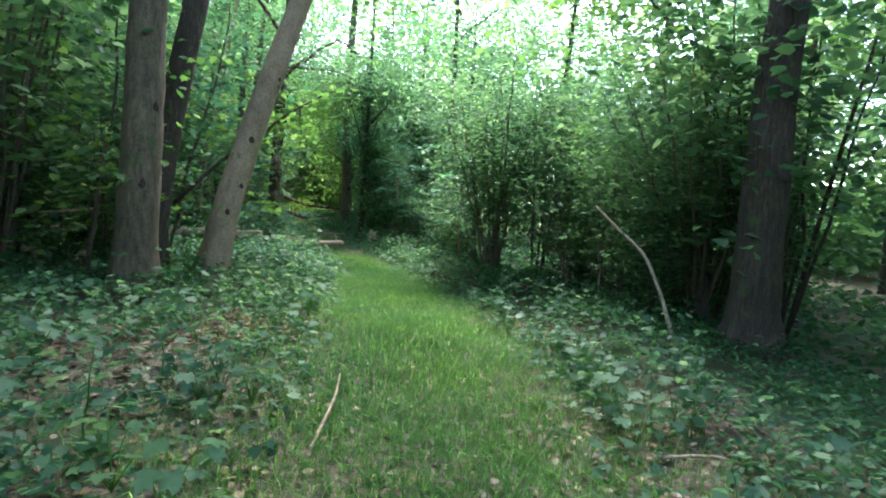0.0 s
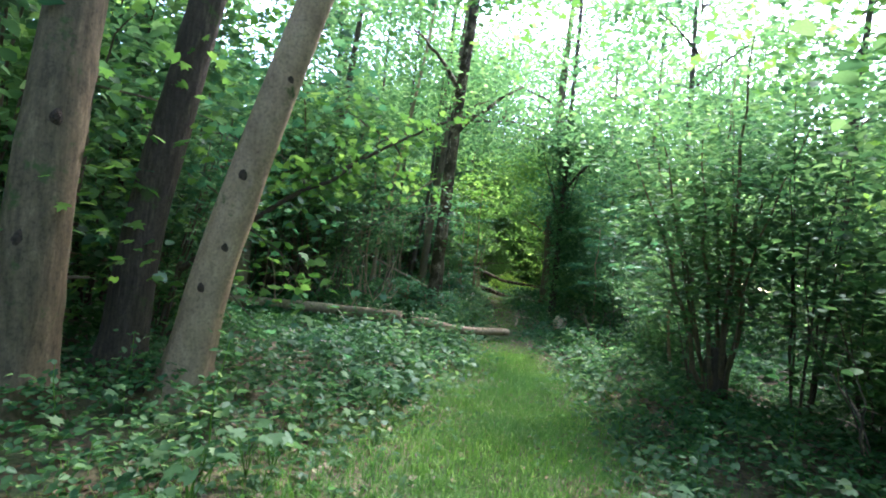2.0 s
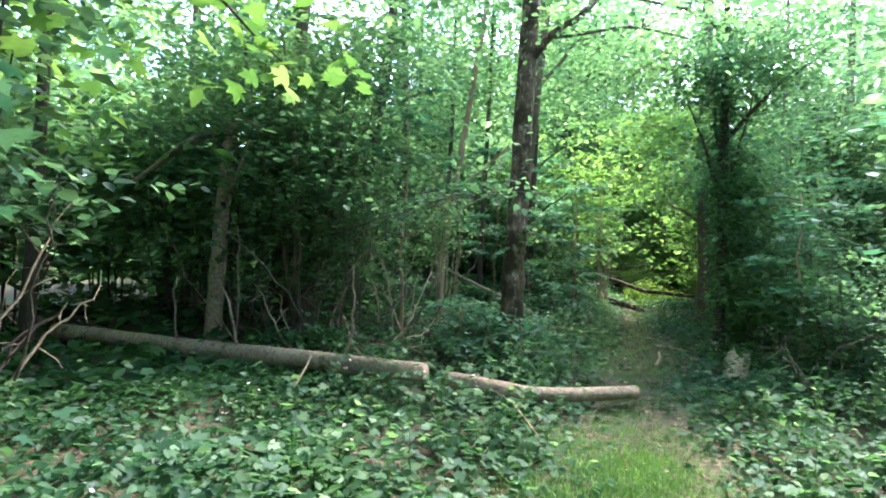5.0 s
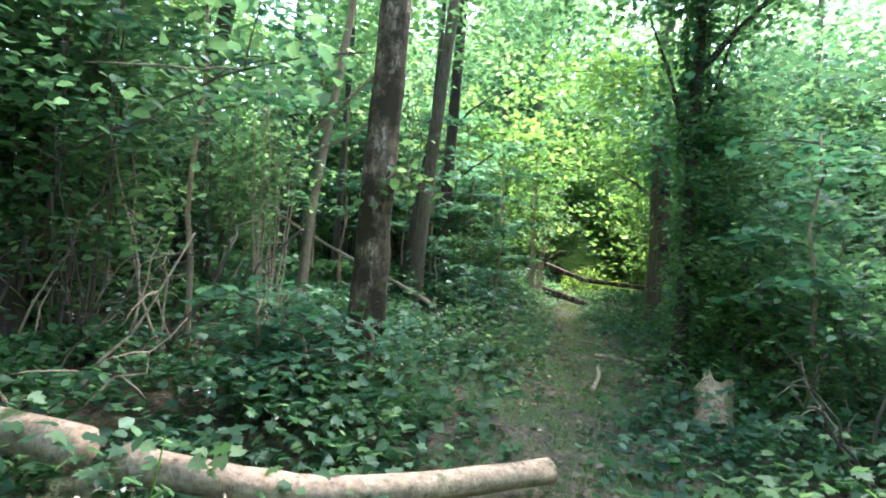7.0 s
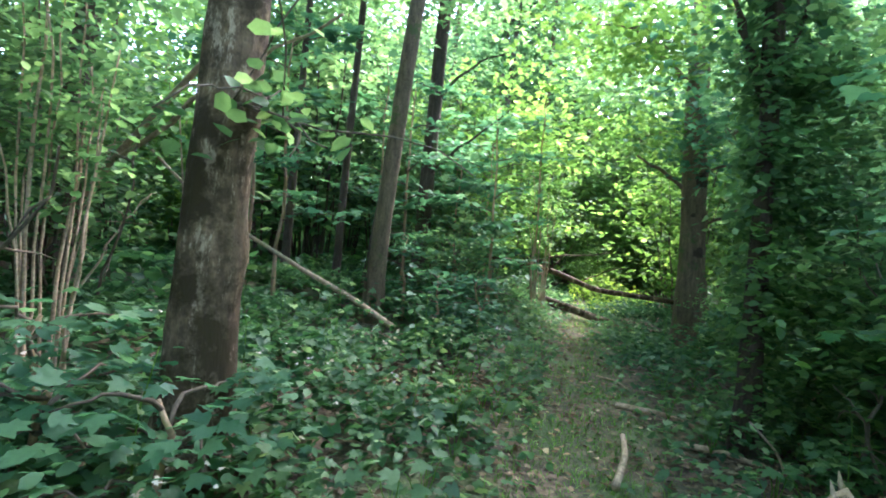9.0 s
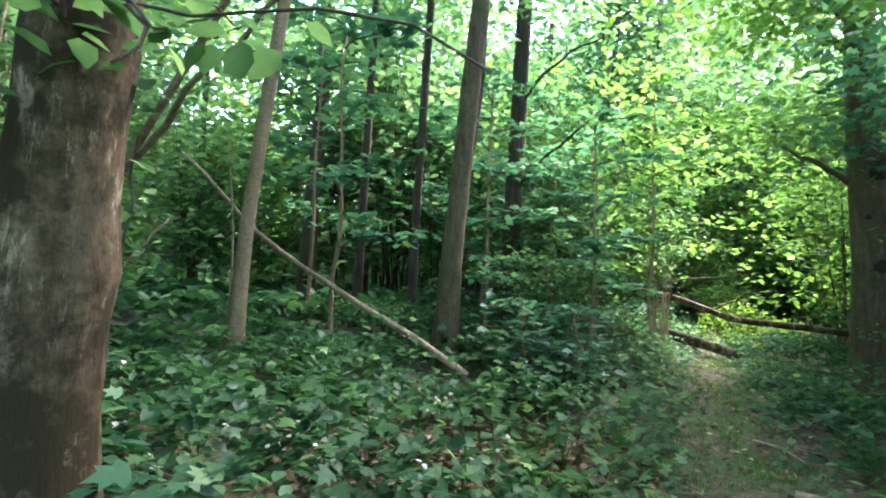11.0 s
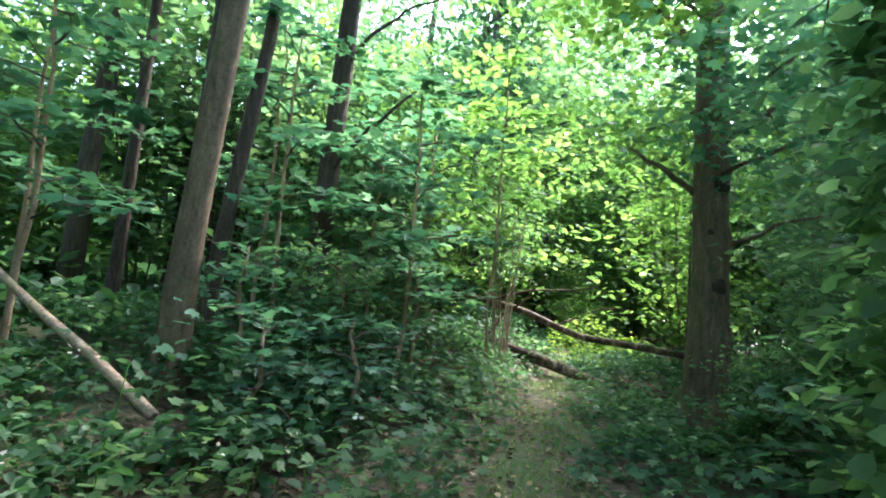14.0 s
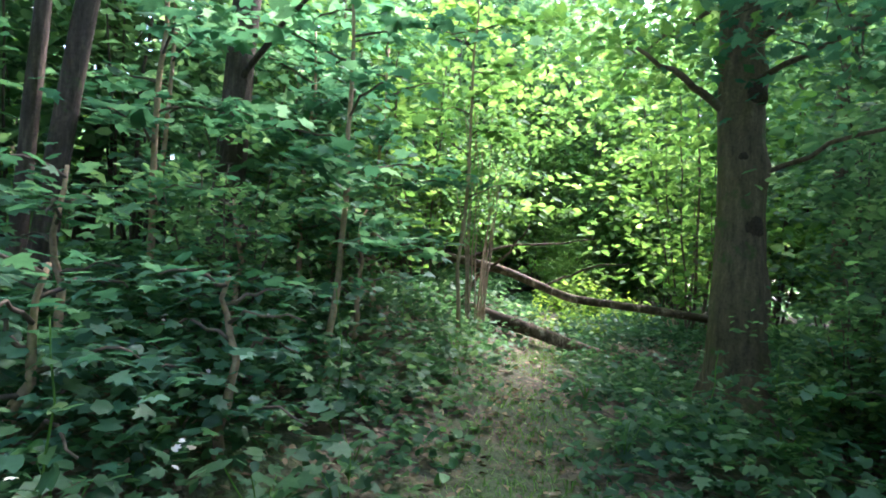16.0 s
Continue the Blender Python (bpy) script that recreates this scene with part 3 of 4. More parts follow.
# hand-set shrubs: kind, x, y, scale
for kind, x, y, s in [
        ("t", 3.4, 10.9, .9), ("h", 2.4, 12.2, .95), ("e", 2.2, 13.6, .6), ("h", 1.9, 14.9, .6), ("e", 1.3, 16.6, .7), ("e", .9, 18.1, .8),
        ("h", .7, 19.3, .75), ("e", .35, 20.9, .7), ("e", .7, 21.6, .9), ("h", .3, 22.5, .6), ("h", 1.0, 24.2, 1.0), ("h", .7, 26.2, .9),
        ("h", -6.1, 16.2, .8), ("t", -6.8, 14.6, .9), ("h", -5.2, 13.9, .9), ("s", -4.1, 15.1, .65), ("t", -8.3, 14.2, 1.0),
        ("e", -4.3, 20.9, .55), ("e", -5.0, 23.0, .8), ("s", -3.85, 24.7, .7), ("b", -5.9, 24.8, 1.0), ("b", -5.9, 27.2, 1.2), ("t", -7.0, 25.4, 1.0), ("h", -6.2, 23.2, .9),
        ("b", -1.3, 27.9, 1.05), ("b", -5.8, 29.6, 1.1), ("b", -3.9, 32.5, .6), ("b", -3.4, 34.4, 1.3), ("b", -5.3, 33.0, 1.2), ("b", -4.15, 30.2, .2), ("b", -3.6, 30.3, .24), ("B", -3.0, 33.6, .8), ("B", -4.9, 34.4, .9), ("B", -1.9, 32.6, .9), ("B", -6.6, 32.6, .9), ("b", -3.5, 30.6, .35), ("b", -4.2, 31.2, .42), ("b", -3.85, 29.8, .22), ("h", -6.6, 27.5, 1.1),
        ("e", -.3, 22.7, .5),
        ("e", -4.6, 8.3, .7), ("h", -5.6, 7.2, .9), ("t", -6.2, 9.6, 1.), ("h", -6.0, 4.2, .9), ("e", -5.2, 6.2, .7), ("h", -4.4, 7.6, .8),
        ("h", 5.8, 6.3, .9), ("t", 5.2, 7.9, .8), ("h", 4.3, 8.9, .9), ("e", 3.9, 6.7, .7), ("h", 5.6, 3.2, .9), ("h", 5.0, 12.2, .8), ("e", 4.2, 10.4, .9)]:
    plant(kind, x, y, s, (x * 77 + y * 31) % 360)


# rows of shrubs further off, both sides, ahead and behind
def scatter(n, seed, lo, hi, y0, y1, gap):
    rg, got = np.random.default_rng(seed), []
    for _ in range(n * 40):
        y = rg.uniform(y0, y1)
        d = rg.uniform(lo, hi) * (1 if rg.random() < .5 else -1)
        x = float(path_x(y)) + d
        if all((x - a) ** 2 + (y - b) ** 2 > gap * gap for a, b in got):
            got.append((x, y))
        if len(got) == n:
            break
    return got


for i, (x, y) in enumerate(scatter(62, 5, 6.2, 15, -6, 36, 1.6)):
    if x > path_x(y) and i % 2:
        continue
    plant("HTTBHTTHB"[i % 9], x, y, .9 + .5 * ((i * 37) % 10) / 10, i * 53 % 360)


for i, (x, y) in enumerate(scatter(30, 6, 4.9, 8, 2, 34, 1.8)):
    if (x < 0 or i % 2) and (abs(x + 6) > 2.2 or not 15 < y < 21):
        if -10.5 < x < -4 and 9.4 < y < 12.8:
            continue
        plant("ththt"[i % 5], x, y, 1.15 + .5 * ((i * 41) % 10) / 10, i * 71 % 360)


for i in range(26):
    x, y = -12 + (i % 13) * 1.45 + .3 * (i % 3), (37.0, 41.0)[i // 13] + .7 * (i * 7 % 5) / 5
    plant("BTBTT"[i % 5], x, y, 1.35 + .35 * (i * 3 % 7) / 7 + .3 * (i // 13), i * 83 % 360)


# ---- background trees ----
def tree_proto(seed, h, r, mat, leaf, leaves, low, label):
    rg = np.random.default_rng(seed)
    lean = rg.uniform(-.04, .04, 2)
    rel = [(lean[0] * z + .1 * math.sin(z * .6 + seed), lean[1] * z, z) for z in (0, 2, 4, 7, 10, h)]
    base = thing("tree", (0, 0, 0), label, "tree", "background trees")
    part("trunk", trunk_mesh(rel, [r, r * .85, r * .78, r * .6, r * .42, .03], mat, 12, .05, seed, .4), base)
    blobs = high_crown(0, 0, low, h, 2.6, 26, seed)
    for i in range(5):
        b = blobs[i]
        part("limb", limb_mesh((0, 0, max(2.0, b[2] - 1.2)), b[:3], .05, mat, seed + i), base)
    part("crown", crown_mesh(blobs, leaves, .26, leaf, seed, "lance", 18, .6), base)
    return base


TP = [tree_proto(61, 14, .17, M_BARK_DARK, M_CANOPY, 3200, 4.0, "tall slim dark-barked woodland tree"),
      tree_proto(62, 12, .13, M_BARK_GREY, M_CANOPY, 3000, 3.0, "slim grey-barked woodland tree with light crown"),
      tree_proto(63, 15, .21, M_BARK_GREY, M_HAZEL, 3400, 4.5, "tall grey-barked woodland tree"),
      tree_proto(64, 10, .09, M_BARK_DARK, M_MAPLE, 3000, 2.2, "young tree with bright yellow-green leaves")]
first = [True] * 4
spots = [(p, 0) for k, p in enumerate(scatter(38, 9, 7, 17, -8, 38, 2.4)) if k % 4] + [(p, 1) for k, p in enumerate(scatter(44, 10, 17, 30, -16, 46, 3.2)) if p[0] < 0 or k % 3]
# (.9, -5.2) and (-2.6, -4.4) are unseen, added behind the start to shade it
spots += [((x, y), 0) for x, y in [(6.6, 11.2), (-7.4, 31.6), (-6.8, 34.4), (-10, 32.4), (-12.6, 30.5), (-6.2, 37.4), (1.0, 29.5), (-7.4, 14.8), (-8.8, 11.4), (-9.2, 21.4), (.9, -5.2), (-2.6, -4.4)]]
spots += [((x, y), 1) for x, y in [(-12, 40), (-8, 42), (-4, 44), (4, 40), (8, 42), (-6, 39), (-9, 36), (3.4, 33), (-8, 33), (-2, -9), (2, -11), (-5, -10), (5, -9), (.5, -14), (-3, -15)]]
for i, ((x, y), far) in enumerate(spots):
    k = i % 4 if not far else (0, 2, 1, 3, 2)[i % 5]
    s = .85 + .4 * ((i * 29) % 11) / 11
    if first[k]:
        first[k], ob = False, TP[k]
        ob.matrix_basis = pose(x, y, gz(x, y), 0, 0, i * 67 % 360)
    else:
        ob = copy_thing(TP[k], pose(x, y, gz(x, y), 0, 0, i * 67 % 360))
    ob.scale = (s, s, s)


# ---- far woods ----
def build_far_woods():
    rg = np.random.default_rng(17)
    n = 4600
    a, d = rg.uniform(0, 2 * np.pi, n), rg.uniform(20, 46, n)
    c = np.stack([-2 + d * np.cos(a), 13 + d * np.sin(a) * 1.15, rg.uniform(.2, 1, n) ** 1.0 * 11], -1)
    c[:, 2] = np.where(rg.random(n) < .45, rg.uniform(.2, 4, n), c[:, 2])
    c[:, 2] = np.where(d < 27, rg.uniform(.1, 2.6, n), c[:, 2])
    c = c[(d > 27) | (c[:, 0] < -14) | (c[:, 0] > 12)]
    a, d = rg.uniform(1.6, 4.6, 1300), rg.uniform(24, 44, 1300)
    c = np.concatenate([c, np.stack([-2 + d * np.cos(a), 13 + d * np.sin(a) * 1.15, rg.uniform(.2, 4.5, 1300)], -1)])
    C = sprays(c, 16, 1.1, .6, rg)
    C[:, 2] = np.maximum(C[:, 2], .2)
    v, f = leaf_arrays(C, rg.uniform(.6, 1.1, len(C)), rg, .9, "lance")
    tagged(new("far_woods", raw_mesh("far_woods", v, f, M_CANOPY)), "distant mass of green woodland foliage", "woods", kind="stuff")


build_far_woods()


def build_far_canopy():
    """Tall crowns of the wood ahead, thick on one side and thinning out towards the open sky on the other."""
    rg = np.random.default_rng(19)
    n = 9500
    a, d = rg.uniform(-62, 34, n), rg.uniform(26, 50, n)
    z = rg.uniform(4, 25, n)
    clump = np.sin(a * .33 + z * .21) + np.sin(z * .55 - a * .17 + 2) + .8 * np.sin(a * .9 + z * .7)
    keep = (rg.random(n) < np.interp(a, [-62, -17, -12, -2, 4, 34], [1, 1, .36, .36, .6, .65])) & (clump > -1.1)
    a, d, z = np.radians(a[keep]), d[keep], z[keep]
    c = np.stack([-1 + d * np.sin(a), 10 + d * np.cos(a), z], -1)
    c = c[c[:, 2] < 3 + .62 * (c[:, 1] - 24)]
    C = sprays(c, 16, .95, .5, rg)
    v, f = leaf_arrays(C, rg.uniform(.35, .7, len(C)), rg, .8, "lance")
    tagged(new("far_canopy", raw_mesh("far_canopy", v, f, M_HAZEL)), "tall light-green tree crowns deep in the wood", "woods", kind="stuff")


build_far_canopy()


def painted_sun_patch(x, y, r, height, n, seed):
    """Low growth in a gap at the end of the path, sunlight painted into its leaf colour."""
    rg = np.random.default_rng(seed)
    base = thing("sunlit_growth", (x, y, gz(x, y)), "low growth with sunlight painted into its yellow-green leaf colour", "plant")
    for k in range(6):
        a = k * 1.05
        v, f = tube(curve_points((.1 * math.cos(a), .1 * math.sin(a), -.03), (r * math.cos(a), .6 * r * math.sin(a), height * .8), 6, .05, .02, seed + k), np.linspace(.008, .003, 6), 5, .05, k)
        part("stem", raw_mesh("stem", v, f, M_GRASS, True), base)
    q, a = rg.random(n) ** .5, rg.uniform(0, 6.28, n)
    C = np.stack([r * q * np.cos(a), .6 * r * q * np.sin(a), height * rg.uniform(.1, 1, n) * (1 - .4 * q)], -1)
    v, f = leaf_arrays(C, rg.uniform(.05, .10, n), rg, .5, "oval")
    part("foliage", raw_mesh("foliage", v, f, M_SUN_PAINTED), base)


painted_sun_patch(-3.1, 27.5, .75, 1.15, 900, 31)
painted_sun_patch(-2.3, 28.2, .5, .8, 400, 32)


# ---- fallen wood ----
def log_thing(name, pts, r0, r1, label, mat, seed, sides=14, category="log", branches=()):
    P = np.asarray(pts, float)
    s = np.linspace(0, 1, len(P))
    t = np.linspace(0, 1, max(12, int(np.linalg.norm(P[-1] - P[0]) / .16)))
    Q = np.stack([np.interp(t, s, P[:, k]) for k in range(3)], -1)
    for _ in range(2):
        Q[1:-1] = .25 * Q[:-2] + .5 * Q[1:-1] + .25 * Q[2:]
    o = Q[0].copy()
    base = thing(name, o, label, category)
    v, f = tube(Q - o, np.linspace(r0, r1, len(Q)), sides, .06, seed)
    main = part("stem" if r0 < .05 else "trunk", raw_mesh(name, v, f, mat, True), base)
    for i, (u, tip, r) in enumerate(branches):
        a = np.array([np.interp(u, t, Q[:, k]) for k in range(3)]) - o
        part("branch", limb_mesh(a, np.asarray(tip, float) - o, r, mat, seed + 9 + i, .05, .025, 6), main)
    return base


def on(x, y, h):
    return (x, y, gz(x, y) + h)


log_thing("fallen_log", [(-9.8, 12.3, .28), (-8.1, 12.3, .31), (-6.4, 12.33, .33), (-4.7, 12.4, .37), (-2.95, 12.55, .38)], .125, .10, "long fallen log with pale grey bark lying in brambles", M_DEAD, 71,
          branches=[(.62, (-5.5, 12.0, 1.5), .02), (.85, (-3.7, 12.2, 1.5), .018), (.45, (-6.4, 12.0, 1.3), .02)])
log_thing("fallen_log", [(-2.75, 12.62, .33), (-2.3, 12.75, .30), (-2.0, 13.02, .2), (-1.56, 13.5, .17), (-1.05, 14.1, .17)], .09, .075, "broken fallen log section lying across the path", M_DEAD, 72)
def broken_stump():
    """A stout broken log end, peeled and splintered, with a hollow top."""
    rg = np.random.default_rng(73)
    o = np.array(on(-.12, 16.08, 0))
    base = thing("broken_stump", o, "stout broken log with peeling pale wood and a hollow splintered end", "stump")
    P = np.array([(.03, -.08, -.1), (.03, .1, .04), (.03, .24, .15), (.04, .37, .26), (.04, .47, .34), (.04, .55, .41)])
    v, f = tube(P, [.18, .17, .16, .15, .145, .13], 20, .16, 73, caps=False)
    a = np.arange(20) * 2 * math.pi / 20
    tear = .05 * np.sin(a + 2.2) + .025 * np.sin(3 * a) + .018 * rg.standard_normal(20)
    top = v[-20:]
    top += np.array([.35, .6, .72]) * tear[:, None]
    v[-40:-20] += np.array([.35, .6, .72]) * (tear * .4)[:, None]
    main = part("trunk", raw_mesh("trunk", v, f, M_SHELL, True), base)
    ring = P[-2] + (top - top.mean(0)) * .8 + np.array([.01, .02, .03])
    part("hollow", raw_mesh("hollow", np.vstack([ring, ring.mean(0)[None] - .08]), np.array([(k, (k + 1) % 20, 20) for k in range(20)]), M_KNOT, True), main, "dark rotten hollow")
    for i in range(3):
        a = i * 2.1 + 1.9
        p = P[-1] + np.array([.1 * math.cos(a), .05 * math.sin(a), .1 * math.sin(a) * .5 - .02])
        v, f = tube([p, p + np.array([.03 * math.cos(a), .03, .05 + .04 * (i % 2)]), p + np.array([.05 * math.cos(a), .04, .09 + .05 * (i % 2)])], [.022, .014, .004], 5, .2, i)
        part("splinter", raw_mesh("splinter", v, f, M_CUT, True), main, "pale splintered wood")


broken_stump()
log_thing("leaning_pole", [(-3.95, 18.75, .62), (-4.55, 18.7, .92), (-5.12, 18.7, 1.12), (-5.65, 18.7, 1.34), (-6.17, 18.7, 1.55), (-6.65, 18.7, 1.76), (-7.1, 18.7, 1.99), (-7.6, 18.7, 2.3), (-8.5, 18.7, 2.93), (-9.05, 18.7, 3.2)], .034, .02, "long pale bare pole leaning out of the brambles", M_DEAD, 74, 10, "branch")
log_thing("leaning_branch", [on(-7.3, 16.4, .0), (-6.55, 16.48, 1.35), (-5.8, 16.5, 2.1), (-4.64, 16.5, 3.0), (-3.7, 16.5, 3.75)], .036, .024, "pale forked dead branch leaning beside the mossy tree", M_DEAD, 75, 10, "branch",
          branches=[(.46, (-3.3, 16.45, 3.15), .03)])
log_thing("white_stick", [on(3.0, 4.6, 0), (2.93, 4.9, .35), (2.86, 5.25, .86), (2.9, 6.1, 1.14), (2.97, 7.0, 1.47)], .027, .016, "bare white dead branch leaning in the undergrowth", M_DEAD, 76, 8, "branch",
          branches=[(.55, (2.98, 5.3, 1.02), .012)])
log_thing("fallen_tree", [on(-7.2, 25.6, 1.2), (-6.2, 25.5, 1.4), (-5.3, 25.5, 1.1), (-4.2, 25.5, .8), (-3.4, 25.5, .62), (-2.9, 25.5, .49), (-2.4, 25.5, .37), (-1.9, 25.5, .32), (-1.2, 25.4, .27)], .13, .06, "dark fallen tree trunk slanting across the end of the path", M_BARK_MOSS, 77, 10, "fallen tree",
          branches=[(.35, (-3.3, 25.0, 2.0), .03)])
log_thing("fallen_tree", [on(-6.6, 26.2, 1.0), (-5.6, 26.0, 1.65), (-4.4, 25.8, 1.5), (-3.85, 25.8, 1.4), (-2.9, 25.8, 1.06), (-1.85, 25.8, 1.0), on(-.6, 25.8, .7)], .07, .05, "fallen mossy stem hanging across the path", M_BARK_MOSS, 78, 8, "fallen tree",
          branches=[(.3, (-2.6, 25.8, 1.9), .025), (.6, (-2.2, 26.4, 1.6), .02)])
log_thing("snag", [on(-6.9, 13.0, -.05), on(-6.85, 13.0, 1.7), on(-6.7, 13.0, 3.5)], .13, .10, "broken standing dead stem with a snapped top", M_DEAD, 79, 10, "dead tree",
          branches=[(.98, on(-8.2, 12.4, 2.5), .07), (.97, on(-7.9, 12.6, 2.7), .04), (.95, on(-5.9, 12.8, 3.3), .03), (.6, on(-5.4, 12.2, 2.9), .03)])
log_thing("dead_stump", [on(-6.15, 14.95, -.05), on(-6.25, 14.9, .5), on(-6.42, 14.8, 1.1)], .14, .04, "rotten broken stump with torn pale wood", M_DEAD, 80, 10, "stump")
for i, (x0, y0, h0, x1, y1, h1, r) in enumerate([(-1.25, 17.0, .03, -1.3, 17.7, .16, .03), (-1.5, 18.85, .04, -.72, 18.9, .05, .028), (-.55, 17.3, .04, .1, 17.0, .05, .025), (-2.5, 13.0, .25, -1.4, 11.8, .2, .01),
                                               (-1.15, 1.5, .03, -1.0, 2.7, .06, .012), (.95, 1.6, .04, 1.5, 1.4, .05, .012), (-4.6, 12.6, .3, -3.6, 11.3, .35, .015), (-5.8, 5.6, .6, -4.2, 6.6, .9, .03),
                                               (-6.4, 7.4, .9, -4.4, 7.6, 1.0, .04), (-1.9, 20.2, .03, -1.5, 19.9, .04, .012), (-3.1, 17.9, .05, -2.8, 18.4, .05, .02), (-.2, 17.6, .05, -.5, 17.2, .55, .01),
                                               (-4.2, 18.35, .06, -3.7, 18.75, .05, .04), (-4.55, 22.8, .6, -4.05, 22.8, .2, .028), (-6.9, 18.3, .0, -7.2, 18.3, 2.4, .018), (-.9, 18.3, .03, -.35, 18.05, .05, .03)]):
    log_thing("stick", [on(x0, y0, h0), on((x0 + x1) / 2 + .04, (y0 + y1) / 2 + .03, (h0 + h1) / 2 + .03), on(x1, y1, h1)], r, r * .6, "dry fallen stick on the forest floor", M_DEAD, 90 + i, 7, "stick")


# ---- undergrowth ----
def side_distance(x, y):
    return x - path_x(y)


def build_brambles(name, n, seed, lo, hi, size, label):
    """Low trifoliate leaves in mounds over both sides of the path."""
    rg = np.random.default_rng(seed)
    y = rg.uniform(-4, 32, n)
    d = rg.uniform(lo, hi, n) * np.where(rg.random(n) < .55, -1, 1)
    x = path_x(y) + d
    mound = .5 + .3 * np.sin(1.9 * x + .8 * np.sin(1.1 * y)) * np.cos(1.5 * y + .7 * x) + .2 * np.sin(4.3 * x + 1.7 * y) * np.sin(3.7 * y - 2.2 * x + 1)
    bare = np.clip((mound - np.where(np.abs(d) > 2.3, .1, np.interp(y, [4, 8], [.34, .18]))) / .25, .10, 1)
    keep = rg.random(n) < np.clip((np.abs(d) - half_width(y) + .1) / .6, .12, 1) * bare
    keep &= (rg.random(n) < .3) | (x < np.interp(y, [17, 18.4], [-2.0, -3.3])) | (x > -.1) | (y < 16.7) | (y > 21)
    for px, py, r in ((-3.3, 17.8, .5), (-2.9, 18.5, .45), (-3.7, 17.3, .35), (-2.2, 2.6, .6), (-2.0, 4.1, .35), (-.5, 17.9, .4)):
        keep &= ((x - px) ** 2 + (y - py) ** 2 > r * r) | (rg.random(n) < .15)
    x, y, d, mound = x[keep], y[keep], d[keep], mound[keep]
    far = np.clip((np.abs(d) - half_width(y)) / 1.4, 0, 1)
    early = np.interp(y, [4, 9], [.55, 1])
    top = (.06 + far * (.16 + .42 * mound)) * early
    top = np.where((x < -1.6) & (y > 9.6) & (y < 12.6), np.minimum(top, .17), top)
    top = np.where((x < -1.4) & (x > -3.5) & (y > 11.8) & (y < 13.5), np.minimum(top, .12), top)
    top = np.where((x < -3.7) & (x > -7.8) & (y > 16.6) & (y < 19.2), np.minimum(top, .2), top)
    top = np.where((np.abs(d) < .9) & (y > 25), np.minimum(top, .12), top)
    top = np.where((x > -3.6) & (x < -.8) & (y > 22.5) & (y < 25.7), np.minimum(top, .12), top)
    h = top * rg.uniform(.25, 1, len(x)) ** .6
    c = np.stack([x, y, ground_z(x, y) + h], -1)
    a = rg.uniform(0, 6.28, len(x))
    pts, sz = [], []
    for k in range(3):
        off = np.stack([np.cos(a + 2.1 * k), np.sin(a + 2.1 * k), 0 * a], -1) * size * .35
        pts.append(c + off), sz.append(size * rg.uniform(.7, 1.3, len(x)) * np.interp(y, [6, 11], [.72, 1]))
    v, f = leaf_arrays(np.concatenate(pts), np.concatenate(sz), rg, .5, "oval")
    tagged(new(name, raw_mesh(name, v, f, M_BRAMBLE)), label, "brambles", kind="stuff")


build_brambles("brambles", 66000, 101, .2, 5.0, .078, "low carpet of green bramble leaves beside the path")
build_brambles("bramble_thicket", 11000, 102, 4.6, 12, .2, "bramble thicket deeper in the wood")


def build_seedlings():
    """Broad lobed leaves of seedlings and herbs standing over the brambles close to the path."""
    rg = np.random.default_rng(105)
    n = 5200
    y = rg.uniform(-3, 27, n)
    d = (half_width(y) - .15 + np.abs(rg.standard_normal(n)) * 1.3) * np.where(rg.random(n) < .6, -1, 1)
    x = path_x(y) + d
    h = np.clip(np.abs(d) - half_width(y) + .25, .05, 1) * rg.uniform(.1, .55, n)
    keep = rg.random(n) < np.interp(y, [4, 11], [.45, 1])
    x, y, h = x[keep], y[keep], h[keep]
    c = np.repeat(np.stack([x, y, ground_z(x, y) + h], -1), 3, 0)
    c += rg.standard_normal(c.shape) * np.array([.07, .07, .04])
    v, f = leaf_arrays(c, rg.uniform(.05, .105, len(c)), rg, .42, "lobed")
    tagged(new("seedlings", raw_mesh("seedlings", v, f, M_SEED)), "broad-leaved green seedlings among the brambles", "seedlings", kind="stuff")


build_seedlings()


def build_grass():
    """Soft grass on the path, long on its first stretch and thin later on."""
    rg = np.random.default_rng(111)
    n = 165000
    y = rg.uniform(-4, 27, n)
    w = half_width(y)
    d = rg.standard_normal(n) * w * np.interp(y, [-4, 4, 9, 12], [1.0, .85, .7, .62])
    x = path_x(y) + d
    keep = rg.random(n) < np.interp(y, [-4, 2, 4, 11, 14, 27], [.9, .95, 1, .9, .16, .12])
    x, y = x[keep], y[keep]
    n = len(x)
    L = rg.uniform(.05, .17, n) * np.interp(y, [-4, 3, 11, 14, 27], [.8, 1.1, 1.0, .6, .45])
    a = rg.uniform(0, 6.28, n)
    lean = rg.uniform(.3, 1.5, n)
    D = np.stack([np.cos(a) * lean, np.sin(a) * lean, 0 * a], -1)
    S = np.stack([-np.sin(a), np.cos(a), 0 * a], -1) * rg.uniform(.0022, .0045, n)[:, None]
    b = np.stack([x, y, ground_z(x, y) - .01], -1)
    up = np.array([0, 0, 1.])
    mid = b + (D * .35 + up * .75) * (L * .6)[:, None]
    tip = b + (D + up * .75) * L[:, None]
    V = np.stack([b - S, b + S, mid + S * .8, mid - S * .8, tip], 1).reshape(-1, 3)
    o = (np.arange(n) * 5)[:, None]
    tagged(new("grass", raw_mesh("grass", V, [np.array([[0, 1, 2, 3]]) + o, np.array([[3, 2, 4]]) + o], M_GRASS)), "soft green grass growing on the woodland path", "grass", kind="stuff")


build_grass()


